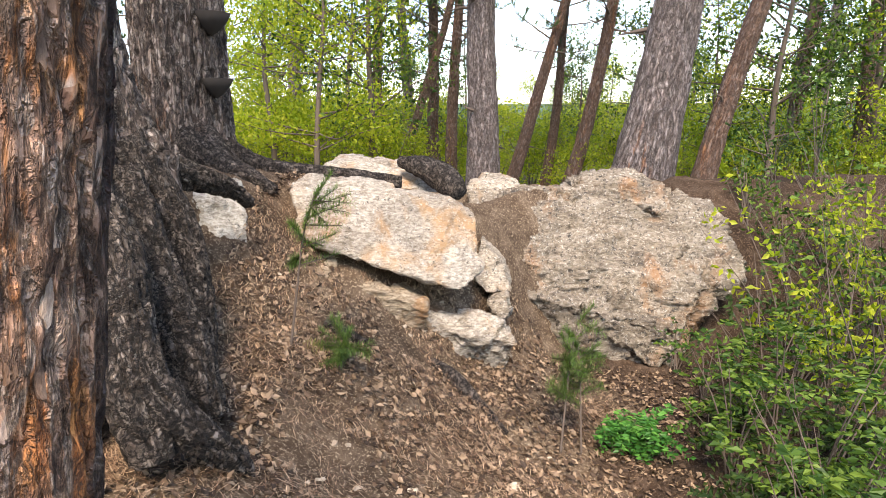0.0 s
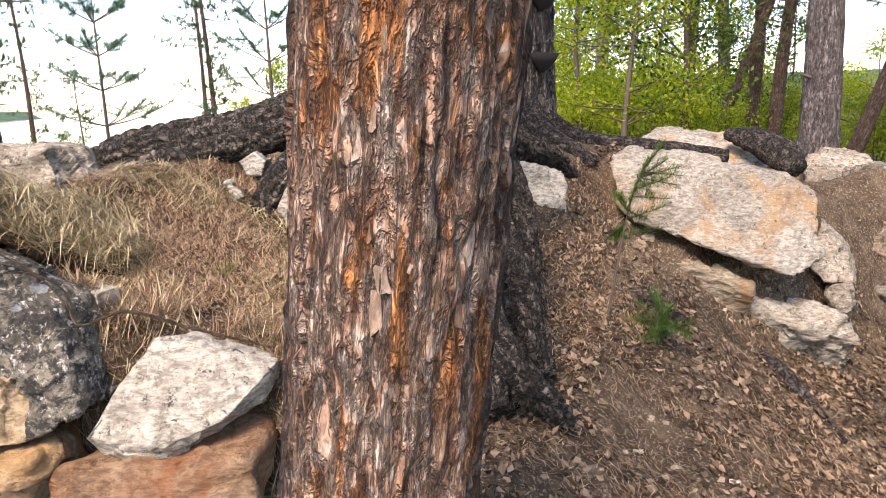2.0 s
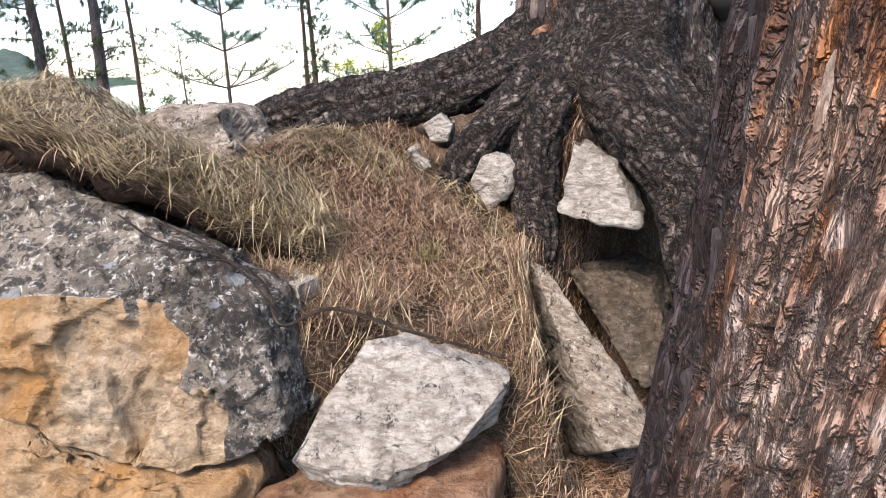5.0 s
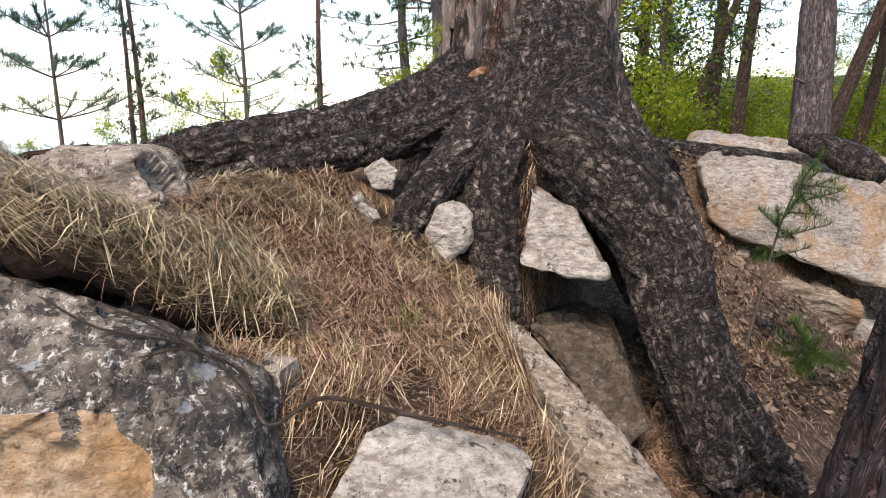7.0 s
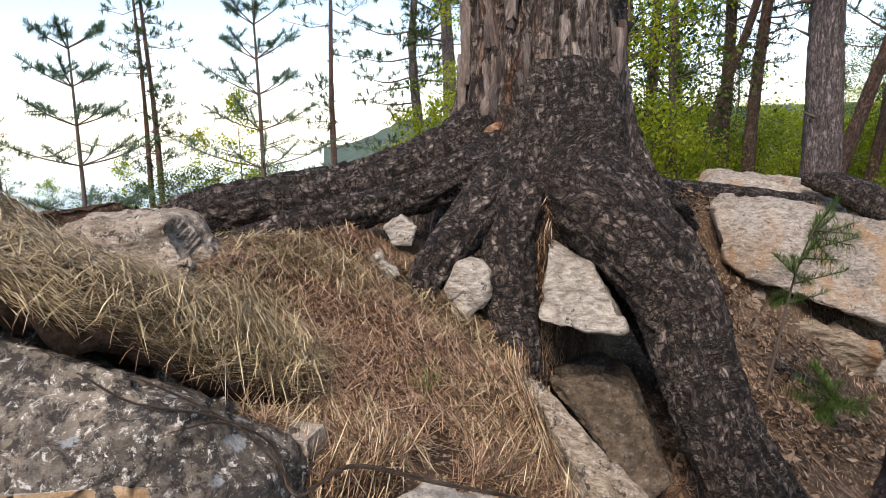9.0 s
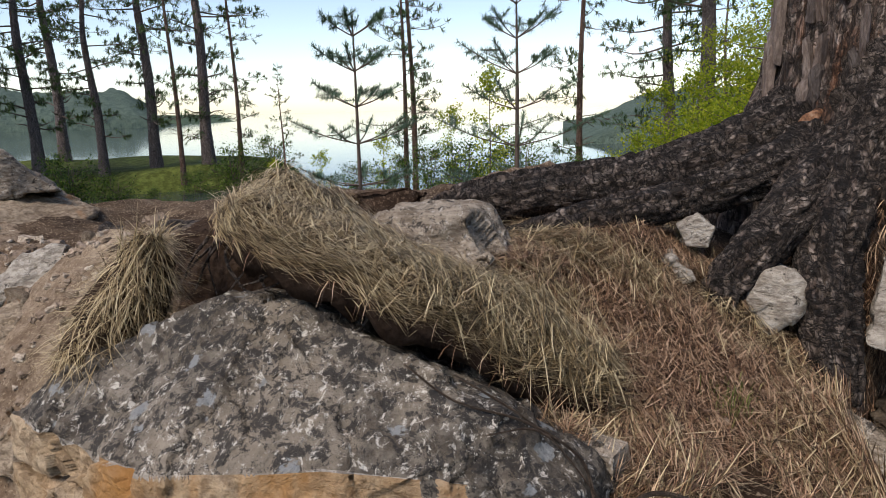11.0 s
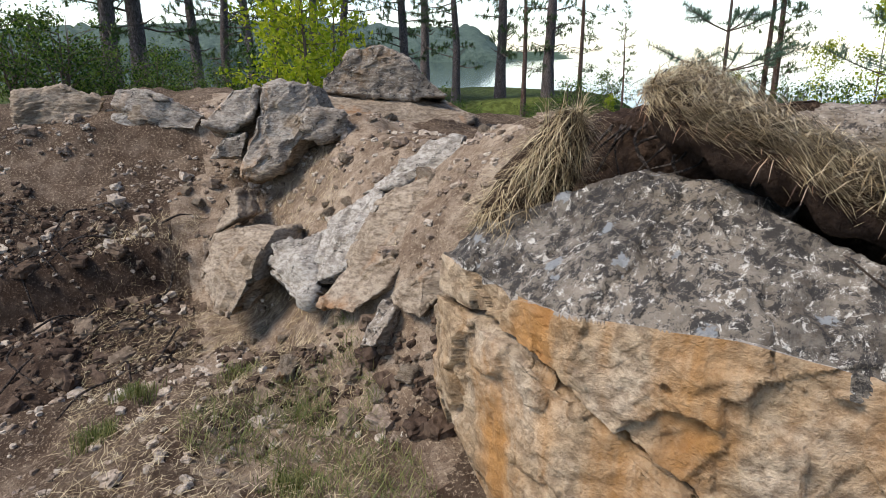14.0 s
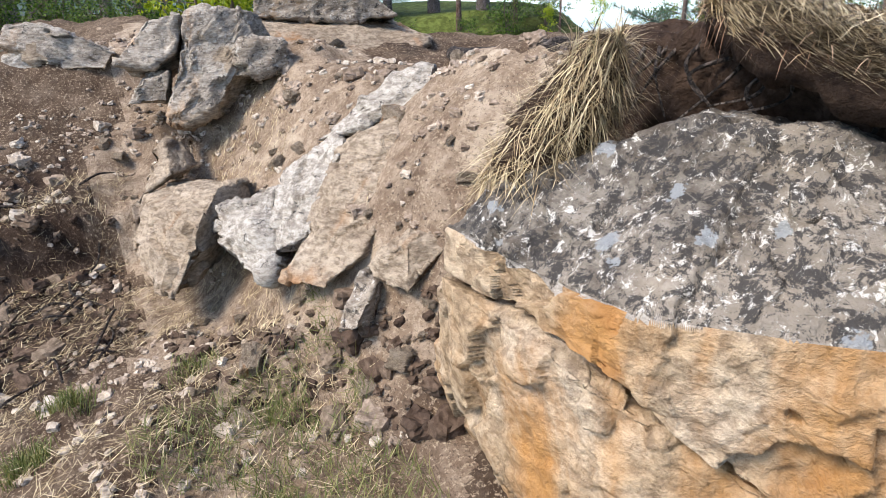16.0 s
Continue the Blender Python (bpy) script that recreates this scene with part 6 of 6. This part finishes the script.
def sprig(label, at, height, seed, lean=(0.1, 0)):
    """A thin pine seedling: a bare crooked stem with tufts of needles."""
    g = np.random.default_rng(seed)
    x, y = at
    thing = empty("pine_seedling", (x, y, float(land(x, y)[0]) - 0.02), label, "pine seedling")
    p = np.array([(0, 0, 0), (lean[0] * 0.3, lean[1] * 0.3, height * 0.4), (lean[0] * 0.6, lean[1], height * 0.75), (lean[0], lean[1], height)])
    V, F, _ = tube(p, [0.009, 0.007, 0.005, 0.003], seg=7, step=0.03)
    mesh_object("stem", V, F, M_TWIG, thing)
    for k in range(18):
        o = glide(p, 20)[g.integers(7, 20)]
        e = o + unit(g, 1)[0] * np.array([0.2, 0.2, 0.12]) + np.array([lean[0] * 0.4, lean[1] * 0.4, 0.03])
        V, F, _ = tube([o, (o + e) / 2, e], [0.004, 0.003, 0.002], seg=4, step=0.04, cap=False)
        twig = mesh_object("twig", V, F, M_TWIG, thing)
        V, F = brush(g, o, e, 220, 0.06, 0.0024)
        tagged(mesh_object("needles", V, F, M_SEEDLING, twig, "green needles", smooth=False), kind="stuff")


sprig("thin pine seedling with green needles before the boulder", (-3.05, 6.25), 0.95, 401, (0.18, 0.0))
sprig("bushy pine seedling beside the outcrop", (-1.35, 6.7), 0.95, 402, (0.08, 0.0))
sprig("second bushy seedling beside the outcrop", (-1.2, 6.75), 0.8, 403, (-0.05, 0.0))
sprig("tiny green seedling in the leaf litter", (-2.75, 6.3), 0.18, 404, (0.02, 0.0))


# ---- dead wood ----
M_BRANCH = bark_material("dry_branch", (0.3, 0.25, 0.2), (0.14, 0.1, 0.075), (0.22, 0.16, 0.12), (0.26, 0.15, 0.09), 0.3, (0.05, 0.04, 0.03), (0.01, 0.06), 0.4)
def dead_branch(label, pts, rad, seed, mat=None):
    base = np.array(pts[0], float)
    V, F, co = tube(np.array(pts, float) - base, rad, seg=10, step=0.02, bark=rad[0] * 0.25, grain=(0.02, 0.08), seed=seed)
    ob = mesh_object("dead_branch", V, F, mat or M_BARK_ROOT, bark=co)
    ob.location = base
    return tagged(ob, label, "branch")


def on_ground(pts, up=0.012):
    return [(x, y, float(land(x, y)[0]) + up) for x, y in pts]


def on_rock(ob, pts, up=0.01):
    """Points resting on top of a rock."""
    co = np.array([v.co[:] for v in ob.data.vertices]) + np.array(ob.location)
    out = []
    for x, y in pts:
        d = np.hypot(co[:, 0] - x, co[:, 1] - y)
        out.append((x, y, float(co[d < max(0.03, d.min() + 0.01), 2].max()) + up))
    return out


dead_branch("thin dry branch lying across the whitish stone", on_rock(SPLIT_ROCK, [(-4.70, 3.53), (-4.57, 3.56), (-4.45, 3.67), (-4.34, 3.73), (-4.27, 3.72)]) + [(-4.2, 3.86, 0.9), (-4.0, 3.97, 0.83), (-3.75, 4.1, 0.75)],
            [0.002, 0.003, 0.003, 0.004, 0.005, 0.006, 0.006, 0.004], 1, M_BRANCH)
dead_branch("second thin twig on the lichened rock", on_rock(SPLIT_ROCK, [(-4.48, 3.56), (-4.41, 3.68), (-4.28, 3.72)]), [0.002, 0.003, 0.002], 2, M_BRANCH)
dead_branch("third thin twig on the lichened rock", on_rock(SPLIT_ROCK, [(-4.60, 3.59), (-4.49, 3.65), (-4.39, 3.72)]), [0.002, 0.003, 0.002], 8, M_BRANCH)
dead_branch("thick weathered branch lying down the slope", on_ground([(-2.25, 7.1), (-2.1, 6.98), (-1.95, 6.85), (-1.72, 6.6)], 0.03), [0.03, 0.06, 0.05, 0.02], 3)
dead_branch("dark weathered stump of a root on the flat rock", [(-2.65, 8.6, 1.28), (-2.4, 8.5, 1.22), (-2.2, 8.35, 1.12), (-2.1, 8.2, 1.05)], [0.05, 0.11, 0.13, 0.09], 7)
dead_branch("short dark branch stub on the slope", on_ground([(-2.95, 6.75), (-2.8, 6.72), (-2.66, 6.7)], 0.03), [0.03, 0.045, 0.03], 4)
dead_branch("bare root running along the top of the bank", [(-7.9, 4.2, 1.12), (-7.4, 4.0, 1.16), (-6.95, 3.95, 1.22), (-6.6, 3.9, 1.28), (-6.3, 3.95, 1.3), (-6.0, 3.9, 1.36)], [0.04, 0.05, 0.045, 0.05, 0.045, 0.03], 5)
dead_branch("bent root hanging over the bank edge", [(-6.95, 3.95, 1.22), (-6.9, 3.8, 1.12), (-6.93, 3.75, 0.98)], [0.045, 0.045, 0.025], 6)
for k, pts in enumerate([[(-0.3, 5.2), (0.2, 5.5), (0.7, 5.6)], [(-0.6, 4.6), (-0.1, 4.4), (0.4, 4.5)], [(-1.2, 4.9), (-0.9, 5.0), (-0.6, 4.9)]]):
    dead_branch("fallen twig among the undergrowth", on_ground(pts, 0.05), [0.01, 0.008, 0.004], 10 + k)


# ---- stones and clods ----
PEBBLES = [rock_mesh(block((0, 0, 0), (1, 0.8, 0.55), 500 + k), res=0.28, round_steps=1, amp=0.05, seed=k, chip=0.1)[:2] for k in range(6)]


def pebbles(name, label, category, x, y, size, mat, g, kind="stuff", sink=0.2):
    parts = []
    z = land(x, y)
    for k in range(len(x)):
        V, F = PEBBLES[k % 6]
        s = size * g.uniform(0.4, 1.0) * (1 + 1.6 * (g.random() > 0.93))
        R = np.array(Euler((g.uniform(-0.4, 0.4), g.uniform(-0.4, 0.4), g.uniform(0, 6.28))).to_matrix())
        parts.append((V @ R.T * s + np.array([x[k], y[k], z[k] + s * (0.27 - sink)]), F.tolist()))
    V, F = merge(parts)
    tagged(mesh_object(name, V, F, mat, smooth=False), label, category, kind=kind)


def pebble_material(name, stops):
    n = Nodes(name, 0.95, 0.15)
    col = n.ramp(n.random("island"), stops)
    col = n.mix(n.step(n.noise(40, 5, 0.7), 0.4, 0.65), n.mix(1.0, col, (0.6, 0.58, 0.55), "MULTIPLY"), col)
    return n.done(col, n.noise(60, 4, 0.7), 0.006, 0.8)


M_PEBBLE = pebble_material("pebble_stone", [(0, (0.22, 0.165, 0.125)), (0.5, (0.4, 0.32, 0.25)), (1, (0.62, 0.55, 0.46))])
M_CLOD = pebble_material("earth_clods", [(0, (0.06, 0.04, 0.03)), (0.6, (0.13, 0.09, 0.065)), (1, (0.22, 0.17, 0.125))])
g = np.random.default_rng(91)
x, y = scatter(2600, -10.6, -5.9, 1.0, 3.9, lambda x, y: fbm(np.stack([x, y, x * 0], 1) * 2.5, 3, 27) > -0.15, g)
pebbles("gravel", "loose tan gravel on the eroded slope", "gravel", x, y, 0.05, M_PEBBLE, g)
x, y = scatter(700, -7.3, -5.8, 2.3, 3.3, lambda x, y: np.abs((y - 2.3) - (x + 7.0) * 0.75) < 0.28, g)
pebbles("earth_clod", "dark crumbled earth clods below the rocks", "clods", x, y, 0.055, M_CLOD, g)
x, y = scatter(420, -5.5, -3.4, 3.5, 5.2, lambda x, y: fbm(np.stack([x, y, x * 0], 1) * 2.5, 3, 29) > 0.25, g)
pebbles("gravel", "small crumbs of soil and stone on the needle slope", "gravel", x, y, 0.025, M_PEBBLE, g)
x, y = scatter(500, -3.4, -0.5, 3.8, 8.2, lambda x, y: fbm(np.stack([x, y, x * 0], 1) * 2, 3, 30) > 0.1, g)
pebbles("gravel", "small stones among the dead leaves", "gravel", x, y, 0.04, M_PEBBLE, g)


# needles caught between the roots
k = 1500
t = g.random(k)
at = np.stack([-4.03 + g.normal(0, 0.03, k), 5.22 - 0.2 * t + g.normal(0, 0.02, k), 1.5 - 0.5 * t], 1)
al = unit(g, k) * np.array([0.7, 0.5, 0.6]) + np.array([0, -0.2, -0.5])
al /= np.linalg.norm(al, axis=1)[:, None]
V, F = blades(at, al, 0.08 * g.uniform(0.5, 1.3, k), np.full(k, 0.002), np.full(k, 0.1))
tagged(mesh_object("pine_needle_litter", V, F, M_NEEDLE_DRY, smooth=False), "reddish needles caught between the roots", "pine needles", kind="stuff")

# broken rock set in the eroded slope
CHUNKS = []
for k in range(8):
    V, F, _ = rock_mesh(block((0, 0, 0), (1.0, 0.6, 0.5), 700 + k, squash=0.35), res=0.06, round_steps=2, amp=0.05, seed=70 + k, chip=0.06, layers=0.005)
    me = bpy.data.meshes.new("rock")
    me.from_pydata(V.tolist(), [], F.tolist())
    me.materials.append(M_TAN)
    me.polygons.foreach_set("use_smooth", [True] * len(me.polygons))
    CHUNKS.append(me)
g = np.random.default_rng(93)
for k in range(75):
    x, y = g.uniform(-9.3, -6.1), g.uniform(2.2, 3.75)
    s = 0.04 + 0.13 * g.random() ** 2.2
    ob = new("rock", CHUNKS[k % 8])
    ob.matrix_basis = (pose(x, y, float(land(x, y)[0]) + 0.03 * s, g.normal(0, 14), g.normal(-15, 14), g.uniform(0, 360)) @ Matrix.Diagonal((s * 1.2, s * 1.2, s * 1.1, 1)))
    tagged(ob, "tan rock fragment set in the eroded slope", "rock", "rock fragments on the slope")

# dark hollow at the foot of the bank: crumbled earth and dead twigs
x, y = scatter(900, -9.2, -7.3, 0.9, 2.2, lambda x, y: fbm(np.stack([x, y, x * 0], 1) * 2, 3, 33) > -0.2, g)
pebbles("earth_clod", "dark crumbled earth in the hollow", "clods", x, y, 0.06, M_CLOD, g)
for k in range(26):
    x, y, a, ln = g.uniform(-8.8, -7.2), g.uniform(1.0, 2.2), g.uniform(0, 6.28), g.uniform(0.15, 0.5)
    pts = on_ground([(x, y), (x + math.cos(a) * ln * 0.5, y + math.sin(a) * ln * 0.5), (x + math.cos(a + 0.3) * ln, y + math.sin(a + 0.3) * ln)], 0.03)
    dead_branch("dead twig lying in the hollow", [pts[0], (pts[1][0], pts[1][1], pts[1][2] + 0.04), pts[2]], [0.006, 0.006, 0.003], 60 + k)
for k in range(14):
    x = g.uniform(-5.95, -4.8)
    z = 1.42 - 0.12 * abs(x + 5.5) / 0.7
    dead_branch("thin root dangling from the turf edge", [(x, 3.64, z), (x + g.normal(0, 0.05), 3.56, z - 0.06), (x + g.normal(0, 0.1), 3.54, z - g.uniform(0.08, 0.2))], [0.006, 0.004, 0.002], 90 + k)

# pale straw gathered below the roots and round the flat stone
for k, (x0, y0, n) in enumerate([(-4.72, 4.22, 700), (-4.85, 4.5, 900), (-4.62, 4.62, 600), (-5.05, 4.55, 600)]):
    g = np.random.default_rng(610 + k)
    x, y = x0 + g.normal(0, 0.09, n), y0 + g.normal(0, 0.06, n)
    ground_blades("dry_grass", "pale straw drift below the bare roots", "dry grass", x, y, 0.13, 0.0026, M_STRAW, g, 0.12, lift=0.015)

# small green tufts
def grass_tuft(label, x, y, n, tall, seed):
    g = np.random.default_rng(seed)
    base = np.array([x, y, float(land(x, y)[0])])
    at = np.column_stack([g.normal(0, tall * 0.5, n), g.normal(0, tall * 0.5, n), np.zeros(n)])
    at[:, 2] = land(at[:, 0] + x, at[:, 1] + y) - base[2]
    al = np.stack([g.normal(0, 0.35, n), g.normal(0, 0.35, n), np.ones(n)], 1)
    al /= np.linalg.norm(al, axis=1)[:, None]
    V, F = blades(at, al, tall * g.uniform(0.6, 1.3, n), np.full(n, 0.003), np.full(n, 0.5))
    ob = mesh_object("grass_tuft", V, F, M_GRASS, smooth=False)
    ob.location = base
    tagged(ob, label, "grass", kind="stuff")


grass_tuft("small green grass tuft on the needle slope", -4.2, 4.35, 110, 0.08, 1)
for k, (x, y, n) in enumerate([(-6.6, 1.75, 300), (-6.9, 1.9, 250), (-5.6, 2.3, 350), (-5.9, 2.45, 220), (-6.75, 2.35, 160), (-6.3, 2.6, 120), (-2.9, 6.35, 120)]):
    grass_tuft("short green grass on the slope", x, y, n, 0.09, 10 + k)
